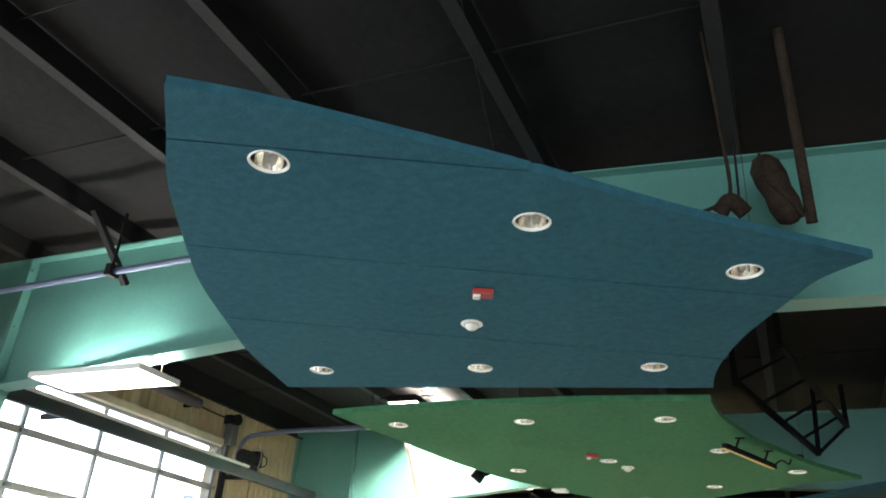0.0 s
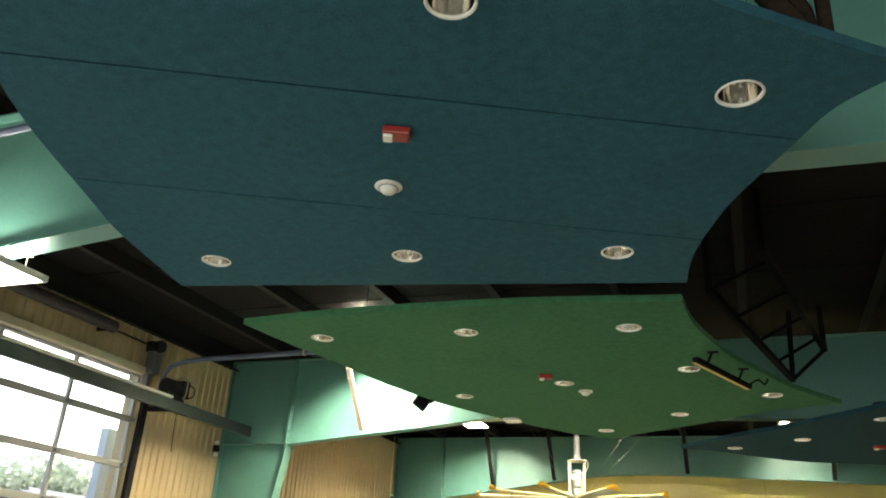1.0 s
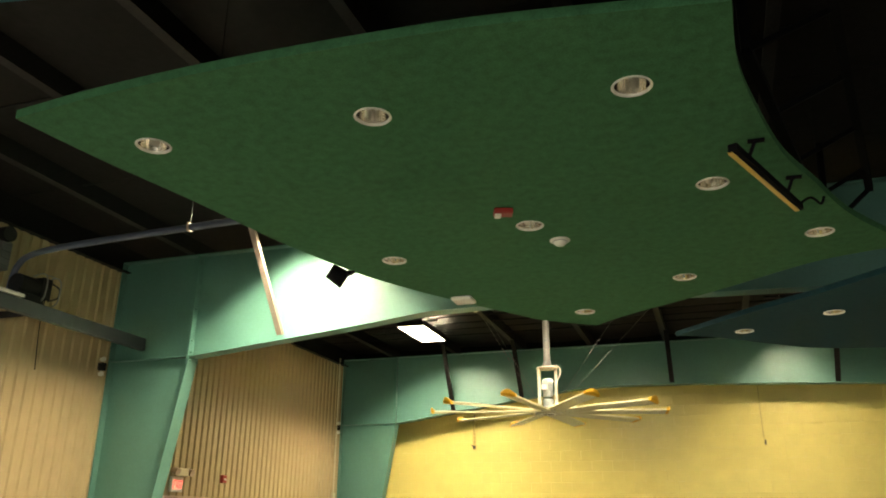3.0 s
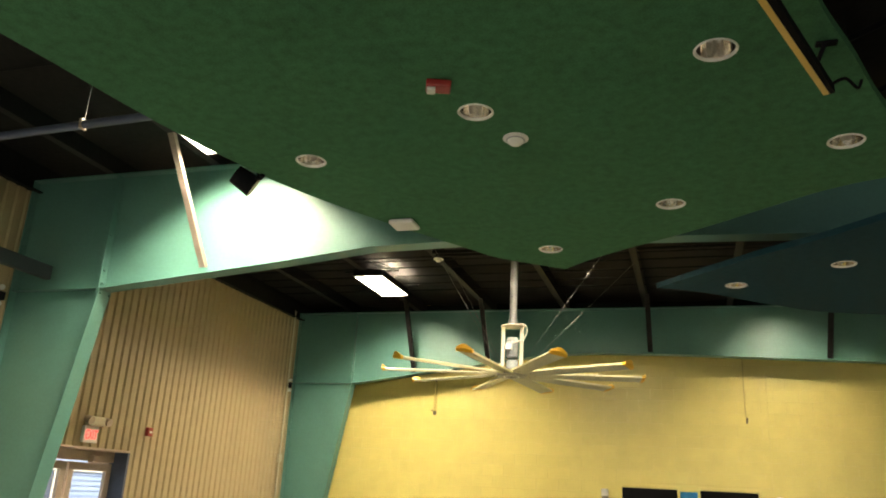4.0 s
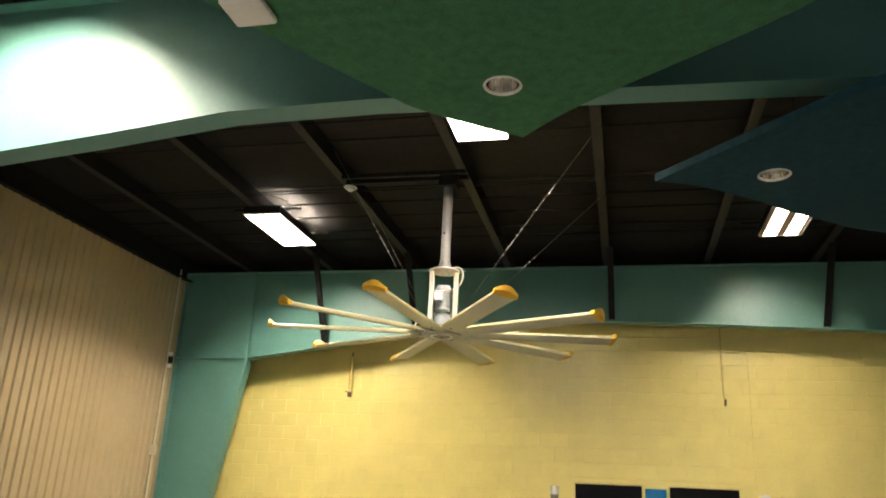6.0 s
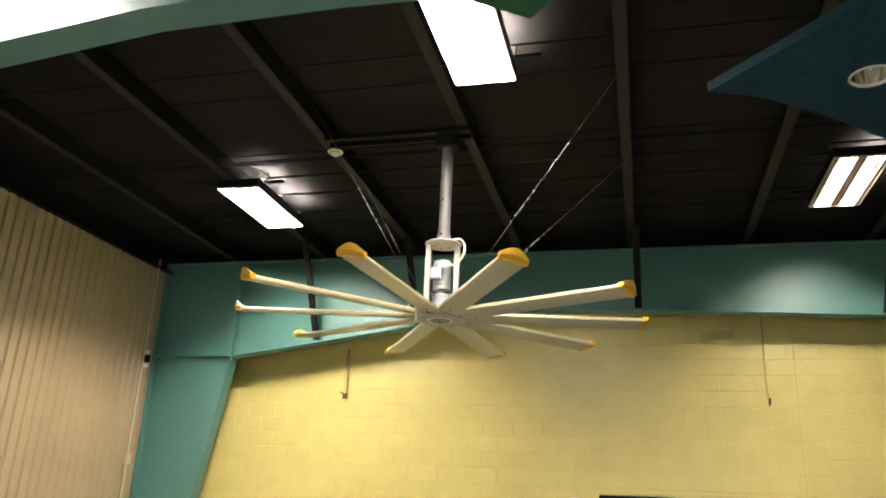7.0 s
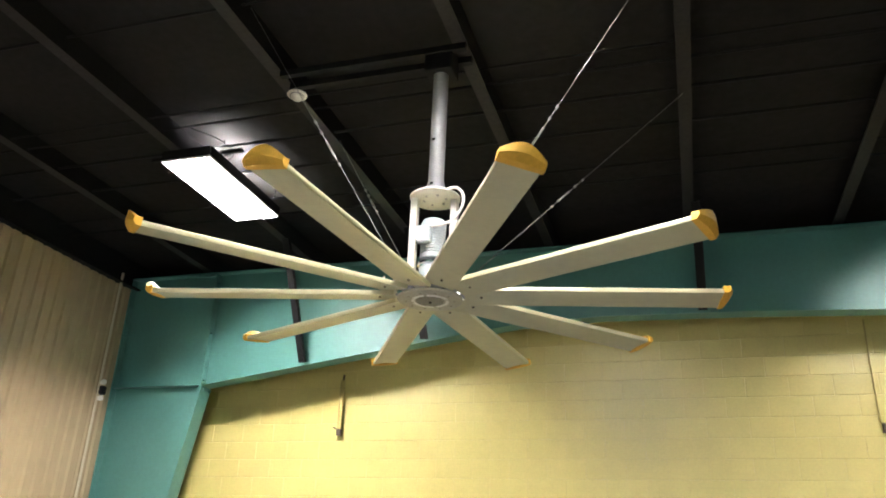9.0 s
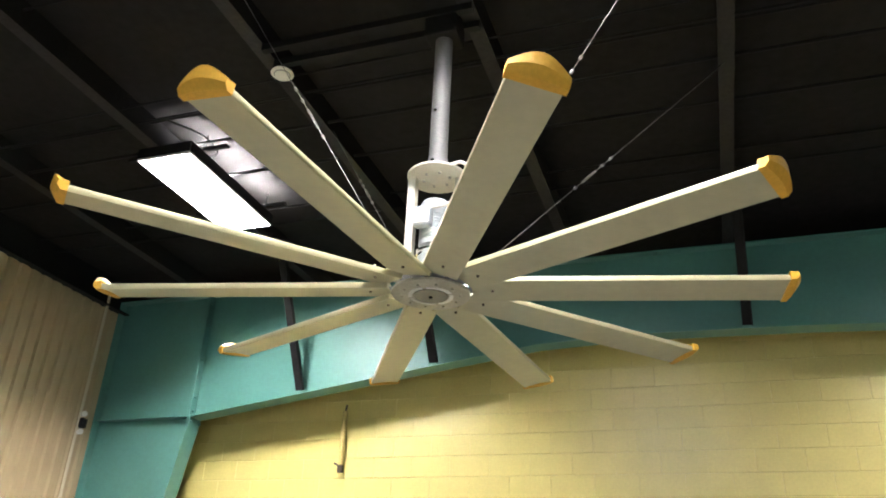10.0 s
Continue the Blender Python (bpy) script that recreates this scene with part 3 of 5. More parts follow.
# ---- fluorescent fixtures ----
def trough_fixture(x0, x1, y0, y1, z, hang):
    f = thing("ceiling_light", ((x0 + x1) / 2, (y0 + y1) / 2, z), "lit white fluorescent ceiling light under the black roof", "ceiling light", "ceiling lights")
    h, e, xm = 0.095, 0.008, (x0 + x1) / 2
    bm = B()
    box(bm, x0, x1, y0, y0 + e, z, z + h); box(bm, x0, x1, y1 - e, y1, z, z + h)
    box(bm, x0, x1 - 0.06, y0, y1, z + h, z + h + 0.01)
    part("housing", bm, M_WHITE, f)
    for a, b, c in ((x0, x0 + 0.045, x0), (x1 - 0.008, x1, x1), (xm - 0.03, xm + 0.03, xm)):
        bm = B(); prism(bm, [(a, z + h), (b, z + h), (c + 0.002, z), (c - 0.002, z)], "y", y0 + e, y1 - e)
        part("reflector", bm, M_WHITE, f, "white reflector fin")
    # Black panels added so the housing sinks into the dark roof.
    for a, b in ((x0 - 0.006, x0 - 0.003), (x1 + 0.003, x1 + 0.006)):
        bm = B(); box(bm, a, b, y0, y1, z + 0.014, z + h + 0.01)
        part("side_panel", bm, M_BLACK, f, "black side panel added above a white rim to hide the side")
    for a, b in ((y0 - 0.006, y0 - 0.003), (y1 + 0.003, y1 + 0.006)):
        bm = B(); box(bm, x0 - 0.003, x1 + 0.003, a, b, z + 0.014, z + h + 0.01)
        part("end_panel", bm, M_BLACK, f, "black end panel added above a white rim to hide the end")
    for q in (0.25, 0.75):
        xx = x0 + (x1 - x0) * q
        for o in (-0.045, 0.045):
            bm = B(); rod(bm, (xx + o, y0 + 0.03, z + 0.080), (xx + o, y1 - 0.03, z + 0.080), 0.008, 10)
            part("lamp_tube", bm, M_TUBE, f, "glowing fluorescent tube")
        # This back plate glows on its own to whiten the trough.
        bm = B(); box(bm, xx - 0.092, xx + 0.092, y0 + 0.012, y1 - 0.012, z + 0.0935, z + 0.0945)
        part("glow_reflector", bm, M_REFL, f, "white back reflector made to glow by itself")
    # Added strips that darken the gaps past the reflector cut-off.
    if x0 > 3:
        for a, b in ((xm - 0.045, xm + 0.045), (x0 + 0.012, x0 + 0.05), (x1 - 0.05, x1 - 0.012)):
            bm = B(); box(bm, a, b, y0 + e + 0.001, y1 - e - 0.001, z + 0.004, z + 0.03)
            part("gap_strip", bm, M_BEIGE, f, "beige strip added to darken the gap beside the tubes")
    n = 10
    for k in range(n):
        xx = x0 + (x1 - x0) * (k + 0.5) / n
        bm = B(); prism(bm, [(xx - 0.018, z), (xx + 0.018, z), (xx, z - 0.008)], "y", y1 - e, y1 - 0.002)
        part("end_tab", bm, M_WHITE, f)
        bm = B(); prism(bm, [(xx - 0.018, z), (xx + 0.018, z), (xx, z - 0.008)], "y", y0 + 0.002, y0 + e)
        part("end_tab", bm, M_WHITE, f)
    for k in (0.12, 0.88):
        yy = y0 + (y1 - y0) * k
        bm = B()
        box(bm, x0 - 0.22, x1 + 0.22, yy - 0.02, yy + 0.02, z + h + 0.01, z + h + 0.035)
        for xx in (x0 - 0.02, x1 + 0.02):
            rod(bm, (xx, yy, z + h + 0.03), (xx, yy, hang), 0.004, 6)
        part("hanger", bm, M_BLACK, f)
    bm = B(); tube(bm, spline([(x1 - 0.1, y0 + 0.3, z + h + 0.01), (x1 + 0.06, y0 + 0.25, z + h + 0.05), (x1 + 0.04, y0 + 0.05, z + h + 0.09), (x1 - 0.1, y0 - 0.2, 5.33)]), 0.007, 8)
    part("cord", bm, M_BLACK, f)


def low_fixture(x0, x1, y0, y1, z):
    f = thing("ceiling_light", ((x0 + x1) / 2, (y0 + y1) / 2, z), "lit white fluorescent light hanging beside the steel rafter", "ceiling light", "ceiling lights")
    e = 0.025
    bm = B()
    box(bm, x0, x1, y0, y0 + e, z, z + 0.04); box(bm, x0, x1, y1 - e, y1, z, z + 0.04)
    box(bm, x0, x0 + e, y0 + e, y1 - e, z, z + 0.04); box(bm, x1 - e, x1, y0 + e, y1 - e, z, z + 0.04)
    box(bm, x0, x1, y0, y1, z + 0.041, z + 0.048)
    part("housing", bm, M_WHITE, f, "thin white housing with slots in its top")
    bm = B(); box(bm, x0 + e, x1 - e, y0 + e, y1 - e, z + 0.002, z + 0.01)
    part("diffuser", bm, M_TUBE, f, "glowing white diffuser")
    for k in (0.12, 0.88):
        xx = x0 + (x1 - x0) * k
        under = 3.84 + (xx + 2.84) * 0.0855 - 0.017
        for yy in (3.545, 3.695):
            bm = B(); rod(bm, (xx, yy, z + 0.048), (xx, yy, under), 0.006, 6)
            box(bm, xx - 0.02, xx + 0.02, yy - 0.03, yy + 0.03, under - 0.006, under)
            part("hanger", bm, M_CREAM, f)
    bm = B(); tube(bm, spline([(x1 - 0.12, y0 + 0.2, z + 0.048), (x1 - 0.05, y0 + 0.22, z + 0.13), (x1 - 0.16, y0 + 0.24, z + 0.19)]), 0.006, 8)
    part("cord", bm, M_WHITE, f)


for fx in FIXTURES:
    trough_fixture(*fx, 5.40)
low_fixture(*LOW_FIX)

# ---- large ceiling fan ----
FX, FY, FZ = 1.09, 14.29, 3.46
fan = thing("ceiling_fan", (FX, FY, 5.25), "large industrial ceiling fan with ten aluminium blades and yellow tips", "ceiling fan")
bm = B(); lathe(bm, [(0.001, 0.0), (0.085, 0.0), (0.088, 0.004), (0.088, 0.03), (0.001, 0.03)], 36, (FX, FY, FZ - 0.040))
part("hub", bm, M_HUB, fan, "darker grey hub cap", smooth=True)
for k in range(4):
    bm = B(); a0 = k * math.tau / 4 + 0.12
    ring = [(FX + r * math.cos(a0 + 1.36 * i / 8), FY + r * math.sin(a0 + 1.36 * i / 8)) for r, seq in ((0.116, range(9)), (0.096, range(8, -1, -1))) for i in seq]
    prism(bm, ring, "z", FZ - 0.038, FZ - 0.030)
    part("hub_slot", bm, M_WHITE, fan, "bright curved hub slot")
bm = B(); rod(bm, (FX, FY, FZ - 0.048), (FX, FY, FZ - 0.03), 0.010, 8)
part("hub_nut", bm, M_BLACK, fan)
bm = B(); lathe(bm, [(0.089, 0.016), (0.089, -0.002), (0.196, -0.002), (0.202, 0.002), (0.202, 0.014), (0.196, 0.016)], 48, (FX, FY, FZ - 0.032))
part("hub_ring", bm, M_HUBRING, fan, smooth=True)
for k in range(10):
    a = k * math.tau / 10 + 0.2
    bm = B(); x, y = FX + 0.150 * math.cos(a), FY + 0.150 * math.sin(a)
    rod(bm, (x, y, FZ - 0.039), (x, y, FZ - 0.02), 0.006, 6)
    part("hub_bolt", bm, M_HUB, fan)
bm = B(); lathe(bm, [(0.001, 0.0), (0.16, 0.0), (0.165, 0.012), (0.165, 0.04), (0.12, 0.055), (0.001, 0.055)], 36, (FX, FY, FZ + 0.008))
part("hub_drum", bm, M_GREY, fan, "dark hub drum over the blade roots", smooth=True)
PHASE = 12.0
for k in range(10):
    ang = radians(PHASE + 36 * k)
    rot = Matrix.Translation((FX, FY, FZ)) @ Matrix.Rotation(ang, 4, 'Z')
    tilt = Matrix.Rotation(radians(-9), 4, 'X')
    bm = B()
    # hollow extrusion: thick rounded edges, bowed top, slightly dished underside
    n = 10
    up = [(-0.094 + 0.188 * i / n, 0.017 + 0.012 * math.sin(math.pi * i / n)) for i in range(n + 1)]
    edge_b = [(0.0965, 0.012), (0.0965, -0.006)]
    lo = [(-0.094 + 0.188 * i / n, -0.012 + 0.006 * math.sin(math.pi * i / n)) for i in range(n, -1, -1)]
    edge_a = [(-0.0965, -0.006), (-0.0965, 0.012)]
    prism(bm, up + edge_b + lo + edge_a, "x", 0.212, 1.765)
    bmesh.ops.transform(bm, matrix=rot @ tilt, verts=bm.verts)
    blade = part("blade", bm, M_BLADE, fan, smooth=True)
    bm = B()
    rows = []
    for i in range(n + 1):
        u = i / n
        yy = -0.106 + 0.212 * u
        bow = math.sin(math.pi * (0.06 + 0.88 * u))
        hgt = 0.016 + 0.052 * math.sin(math.pi * (0.05 + 0.88 * (1 - u))) ** 1.2
        out = 0.030 * bow
        rows.append([bm.verts.new(p) for p in ((1.740, yy, -0.015), (1.764 + out * 0.6, yy, -0.014), (1.778 + out, yy, 0.3 * hgt), (1.774 + out, yy, hgt + 0.006), (1.764 + out * 0.8, yy, hgt + 0.004), (1.74, yy, 0.030))])
    for p, q in zip(rows, rows[1:]):
        for i in range(6):
            bm.faces.new((p[i], p[(i + 1) % 6], q[(i + 1) % 6], q[i]))
    bm.faces.new(rows[0]); bm.faces.new(rows[-1])
    bmesh.ops.transform(bm, matrix=rot @ tilt, verts=bm.verts)
    part("blade_tip", bm, M_YTIP, blade, "curved yellow blade tip", smooth=True)
    bm = B()
    box(bm, 0.09, 0.34, -0.032, 0.032, -0.002, 0.010)
    bmesh.ops.transform(bm, matrix=rot @ tilt, verts=bm.verts)
    part("blade_strut", bm, M_ALU, blade)
    for r in (0.245, 0.315):
        bm = B()
        if r > 0.3:
            rod(bm, (r, 0.0, -0.014), (r, 0.0, -0.004), 0.0075, 8)
            bmesh.ops.transform(bm, matrix=rot @ tilt, verts=bm.verts)
            part("bolt", bm, M_RUST, blade, "dark bolt head")
            bm = B()
        rod(bm, (r, -0.03, 0.02), (r, -0.03, 0.062), 0.006, 6); rod(bm, (r, -0.03, 0.030), (r, -0.03, 0.040), 0.012, 6)
        bmesh.ops.transform(bm, matrix=rot @ tilt, verts=bm.verts)
        part("stud", bm, M_WHITE, blade, "pale threaded stud and nut")
# motor frame above the hub
PZ = 4.12
for k in range(2):
    a = radians(15 + 180 * k)
    px, py = FX + 0.128 * math.cos(a), FY + 0.128 * math.sin(a)
    bm = B()
    box(bm, px - 0.022, px + 0.022, py - 0.022, py - 0.014, FZ + 0.06, PZ); box(bm, px - 0.022, px - 0.014, py - 0.014, py + 0.022, FZ + 0.06, PZ); box(bm, px + 0.014, px + 0.022, py - 0.014, py + 0.022, FZ + 0.06, PZ)
    part("post", bm, M_PUTTY, fan)
bm = B(); lathe(bm, [(0.001, 0), (0.160, 0), (0.164, 0.003), (0.164, 0.013), (0.160, 0.016), (0.001, 0.016)], 40, (FX, FY, PZ))
part("top_plate", bm, M_PUTTY, fan, smooth=True)
for k in range(6):
    a = k * math.tau / 6
    bm = B(); rod(bm, (FX + 0.075 * math.cos(a), FY + 0.075 * math.sin(a), PZ - 0.008), (FX + 0.075 * math.cos(a), FY + 0.075 * math.sin(a), PZ + 0.002), 0.009, 6)
    part("plate_bolt", bm, M_ALU, fan)
bm = B(); lathe(bm, [(0.001, 0), (0.14, 0), (0.14, 0.014), (0.001, 0.014)], 32, (FX, FY, FZ + 0.064))
part("lower_plate", bm, M_ALU, fan, smooth=True)
prof = [(0.040, 0.0), (0.082, 0.01), (0.082, 0.10), (0.060, 0.115), (0.055, 0.15), (0.078, 0.16), (0.080, 0.185), (0.072, 0.19)]
for i in range(9):
    prof += [(0.074, 0.195 + i * 0.017), (0.080, 0.199 + i * 0.017), (0.080, 0.205 + i * 0.017), (0.074, 0.209 + i * 0.017)]
prof += [(0.082, 0.355), (0.082, 0.40), (0.070, 0.425), (0.030, 0.435), (0.001, 0.435)]
bm = B(); lathe(bm, prof, 32, (FX, FY, FZ + 0.078))
motor = part("motor", bm, M_MOTOR, fan, "grey ribbed electric motor and gear unit", smooth=True)
bm = B(); box(bm, FX - 0.075, FX + 0.020, FY - 0.130, FY - 0.072, FZ + 0.315, FZ + 0.430, 0.012)
part("terminal_box", bm, M_MOTOR, motor)
bm = B(); box(bm, FX - 0.066, FX + 0.012, FY - 0.1325, FY - 0.1295, FZ + 0.33, FZ + 0.40)
part("rating_plate", bm, M_WHITE, motor, "white plate on the terminal box")
bm = B(); lathe(bm, [(0.083, 0.0), (0.092, 0.004), (0.092, 0.018), (0.083, 0.022)], 32, (FX, FY, FZ + 0.19))
part("clamp_ring", bm, M_CHROME, motor, "shiny clamp ring", smooth=True)
bm = B(); tube(bm, spline([(FX + 0.10, FY - 0.10, PZ + 0.012), (FX + 0.17, FY - 0.10, PZ + 0.02), (FX + 0.215, FY - 0.10, PZ - 0.03), (FX + 0.215, FY - 0.10, PZ - 0.11), (FX + 0.17, FY - 0.10, PZ - 0.19), (FX + 0.10, FY - 0.10, PZ - 0.225), (FX + 0.0, FY - 0.10, PZ - 0.235)]), 0.010)
part("conduit", bm, M_PUTTY, fan, "white flexible conduit", smooth=True)
bm = B(); lathe(bm, [(0.078, 0.016), (0.074, 0.05), (0.058, 0.11), (0.052, 0.14), (0.052, 1.08)], 24, (FX, FY, PZ))
part("down_rod", bm, M_GREY, fan, "grey steel down rod", smooth=True)
for z in (PZ + 0.09, PZ + 0.42):
    bm = B(); rod(bm, (FX - 0.01, FY - 0.064, z), (FX - 0.01, FY - 0.05, z), 0.010, 8)
    part("rod_bolt", bm, M_CHROME, fan)
bm = B(); box(bm, FX - 0.10, FX + 0.10, FY - 0.09, FY + 0.09, 5.08, 5.258, 0.01)
part("mount", bm, M_BLACK, fan)
for s in (-1, 1):
    bm = B(); box(bm, -0.13, 1.29, FY + s * 0.08 - 0.022, FY + s * 0.08 + 0.022, 5.212, 5.260)
    part("mounting_rail", bm, M_BLACK, fan)
# guy cables with turnbuckles
for (ex, ey), (tx, ty), f in (((0.93, 14.2), (0.02, 13.5), 0.46), ((0.95, 14.42), (-0.10, 15.2), 0.50), ((1.24, 14.17), (2.66, 13.55), 0.42), ((1.25, 14.42), (2.70, 15.15), 0.42)):
    cb = thing("guy_cable", (tx, ty, 5.25), "thin steel guy cable with a turnbuckle bracing the fan", "cable", "guy cables")
    e, t = Vector((ex, ey, FZ + 0.11)), Vector((tx, ty, 5.25))
    bm = B(); rod(bm, e, t, 0.0021, 6)
    part("wire", bm, M_CABLE, cb)
    p = e.lerp(t, f)
    d = (t - e).normalized()
    bm = B(); rod(bm, p - d * 0.06, p + d * 0.06, 0.0075, 8)
    part("turnbuckle", bm, M_CABLE, cb)
    for o in (-0.12, 0.12, 0.2):
        bm = B(); rod(bm, p + d * (o - 0.01), p + d * (o + 0.01), 0.009, 8)
        part("clamp", bm, M_CABLE, cb)
    bm = B(); lathe(bm, [(0.012, -0.004), (0.020, -0.004), (0.020, 0.004), (0.012, 0.004), (0.012, -0.004)], 14)
    bmesh.ops.transform(bm, matrix=Matrix.Translation(e) @ Matrix.Rotation(radians(90), 4, 'X'), verts=bm.verts)
    part("eye", bm, M_WHITE, cb)


# ---- glazed overhead door ----
def overhead_door(y0, y1, name):
    d = thing(name, (XL - 0.1, y0, 0), "glazed sectional overhead door with white painted rails", "door", kind="structure")
    x0, x1 = XL - 0.13, XL - 0.08
    ny = 4
    zs = [4.475, 3.82, 3.19, 2.60, 1.97, 1.34, 0.70, 0.06]
    wy = (y1 - y0) / ny
    for i in range(8):
        z = zs[i]
        bm = B(); box(bm, x0, x1, y0, y1, z - 0.045, z + 0.045, 0.006)
        part("rail", bm, M_RAIL, d)
        if i:
            for j in range(ny + 1):
                bm = B(); yy = y0 + j * wy
                box(bm, x1 - 0.002, x1 + 0.05, yy - 0.04, yy + 0.04, z - 0.03, z + 0.02, 0.006)
                part("hinge", bm, M_ALU, d)
    for i in range(7):
        za, zb = zs[i + 1] + 0.045, zs[i] - 0.045
        for j in range(ny + 1):
            yy = y0 + j * wy
            w = 0.045 if j in (0, ny) else 0.024
            bm = B(); box(bm, x0, x1, yy - w, yy + w, za, zb)
            part("stile", bm, M_RAIL, d)
        for j in range(ny):
            bm = B(); box(bm, x0 + 0.02, x0 + 0.026, y0 + j * wy + 0.02, y0 + (j + 1) * wy - 0.02, za, zb)
            p = part("pane", bm, M_GLASS, d)
            p.visible_shadow = False
    for yy, s in ((y1, 1), (y0, -1)):
        bm = B(); box(bm, XL - 0.09, XL + 0.05, min(yy + s * 0.02, yy + s * 0.13), max(yy + s * 0.02, yy + s * 0.13), 0, 4.1)
        part("track", bm, M_BLACK, d, "black vertical door track")
    bm = B(); box(bm, XL - 0.05, XL + 0.06, y0 - 0.15, y1 + 0.05, DOOR_TOP - 0.02, DOOR_TOP + 0.09, 0.008)
    part("header", bm, M_CREAM, d, "cream header trim")
    return d


overhead_door(*DOORS_Y, "door_1")
# horizontal beam across the door with a ledge
hb = thing("wall_beam", (-3.55, 3.7, 3.95), "dark steel beam across the door opening with a cream ledge", "beam")
bm = B(); box(bm, -3.60, -3.52, 3.72, 10.69, 3.94, 4.10, 0.006)
part("channel", bm, M_DARK, hb)
# White on the cream ledge stands in for light from the fixture.
bm = B(); box(bm, -3.67, -3.50, 3.72, 8.66, 4.104, 4.142, 0.004)
part("ledge", bm, M_WHITE, hb, "cream ledge whitened to look lit")
for y in (5.2, 8.9):
    bm = B(); box(bm, XL, -3.6, y - 0.02, y + 0.02, 3.98, 4.05)
    part("bracket", bm, M_BLACK, hb)
# spring barrel on the wall
st = thing("spring_barrel", (-4.0, 4.5, 4.9), "dark steel spring tube above the door", "spring tube")
bm = B(); rod(bm, (-3.98, 5.6, 4.90), (-3.98, 7.77, 4.90), 0.086, 20)
part("tube", bm, M_PLUM, st, smooth=True)
bm = B(); rod(bm, (-3.98, 4.2, 4.90), (-3.98, 8.62, 4.86), 0.014, 10)
part("shaft", bm, M_BLACK, st)
for y in (5.7, 7.6, 8.6):
    bm = B(); box(bm, XL, -3.96, y - 0.02, y + 0.02, 4.80, 4.95)
    part("bracket", bm, M_BLACK, st)
# door operator
op = thing("door_operator", (-3.75, 8.75, 4.11), "dark grey electric door opener motor with gears", "door opener")
bm = B(); box(bm, -4.0, -3.88, 8.56, 8.72, 4.46, 4.80, 0.02); box(bm, -4.08, -3.98, 8.60, 8.68, 4.18, 4.86, 0.01)
part("gearbox", bm, M_GREY, op)
for gz in (4.52, 4.60, 4.68, 4.76):
    bm = B(); box(bm, -3.882, -3.868, 8.58, 8.70, gz - 0.012, gz + 0.012, 0.004)
    part("cooling_fin", bm, M_GREY, op)
for gy in (8.96, 9.16):
    bm = B(); tube(bm, spline([(-3.62, gy, 4.14), (-3.55, gy, 4.2), (-3.54, gy, 4.40), (-3.62, gy, 4.48), (-3.76, gy, 4.46)]), 0.008, 8)
    part("guard_bar", bm, M_ALU, op)
bm = B(); rod(bm, (-3.62, 8.96, 4.48), (-3.62, 9.16, 4.48), 0.008, 8)
part("guard_rail", bm, M_ALU, op)
bm = B(); rod(bm, (-3.90, 8.60, 4.86), (-3.82, 8.60, 4.86), 0.09, 24)
part("sprocket", bm, M_BLACK, op, smooth=True)
bm = B(); rod(bm, (-3.72, 8.70, 4.31), (-3.72, 9.06, 4.31), 0.112, 24)
part("motor", bm, M_BLACK, op, smooth=True)
bm = B(); box(bm, -3.86, -3.58, 8.62, 9.0, 4.12, 4.20, 0.01)
part("base", bm, M_BLACK, op)
bm = B(); box(bm, -3.82, -3.60, 8.96, 9.10, 4.20, 4.44, 0.012)
part("control_box", bm, M_BLACK, op)
bm = B(); tube(bm, spline([(-3.62, 9.1, 4.4), (-3.6, 9.2, 4.36), (-3.62, 9.22, 4.26), (-3.66, 9.12, 4.2)]), 0.01); tube(bm, spline([(-3.60, 9.08, 4.42), (-3.9, 9.3, 4.2), (-4.05, 9.45, 3.9), (-4.06, 9.5, 3.5)]), 0.006)
part("cable", bm, M_BLACK, op)

# round pipes under the roof
pb = thing("vent_pipe", (-3.8, 8.7, 4.6), "blue grey round pipe hung below the roof", "pipe", "pipes")
bm = B(); tube(bm, spline([(-3.84, 8.74, 4.14), (-3.83, 8.74, 4.35), (-3.78, 8.74, 4.52), (-3.60, 8.73, 4.63), (-3.0, 8.68, 4.66), (-1.5, 8.60, 4.66), (0.5, 8.52, 4.66), (2.6, 8.45, 4.66)], 8), 0.036, 14)
part("pipe", bm, M_PIPE, pb, smooth=True)
for x in (-1.42, 0.9):
    bm = B(); box(bm, x - 0.012, x + 0.012, 8.56, 8.63, 4.62, 4.71)
    part("clip", bm, M_BEIGE, pb)
    bm = B(); rod(bm, (x, 8.60, 4.7), (x, 8.6, 5.35), 0.006, 6)
    part("hanger_rod", bm, M_BLACK, pb)
pa = thing("vent_pipe", (-4.0, 3.1, 4.62), "blue grey round pipe hung below the roof", "pipe", "pipes")
bm = B(); tube(bm, [(-4.08, 3.16, 4.63), (-2.6, 3.12, 4.64), (-0.3, 3.05, 4.65), (3.2, 2.98, 4.66)], 0.030, 14)
part("pipe", bm, M_PIPE, pa, smooth=True)
bm = B(); bar(bm, (-1.13, 3.06, 4.60), (-1.13, 3.06, 5.24), 0.03, 0.006, (1, 0, 0)); box(bm, -1.15, -1.09, 3.0, 3.12, 4.59, 4.70)
part("hanger", bm, M_BLACK, pa)

# ---- personnel door and wall devices on the tan wall ----
md = thing("door_3", (XL, MAN_Y[0], 0), "glazed double entrance door in a tan frame", "door", kind="structure")
XD = XL - 0.24
bm = B()
box(bm, XD - 0.05, XL + 0.012, MAN_Y[0], MAN_Y[1], MAN_TOP - 0.03, MAN_TOP, 0.004)
box(bm, XD - 0.05, XD + 0.03, MAN_Y[0], MAN_Y[1], MAN_TOP - 0.17, MAN_TOP - 0.03)
part("frame_head", bm, M_BEIGE, md)
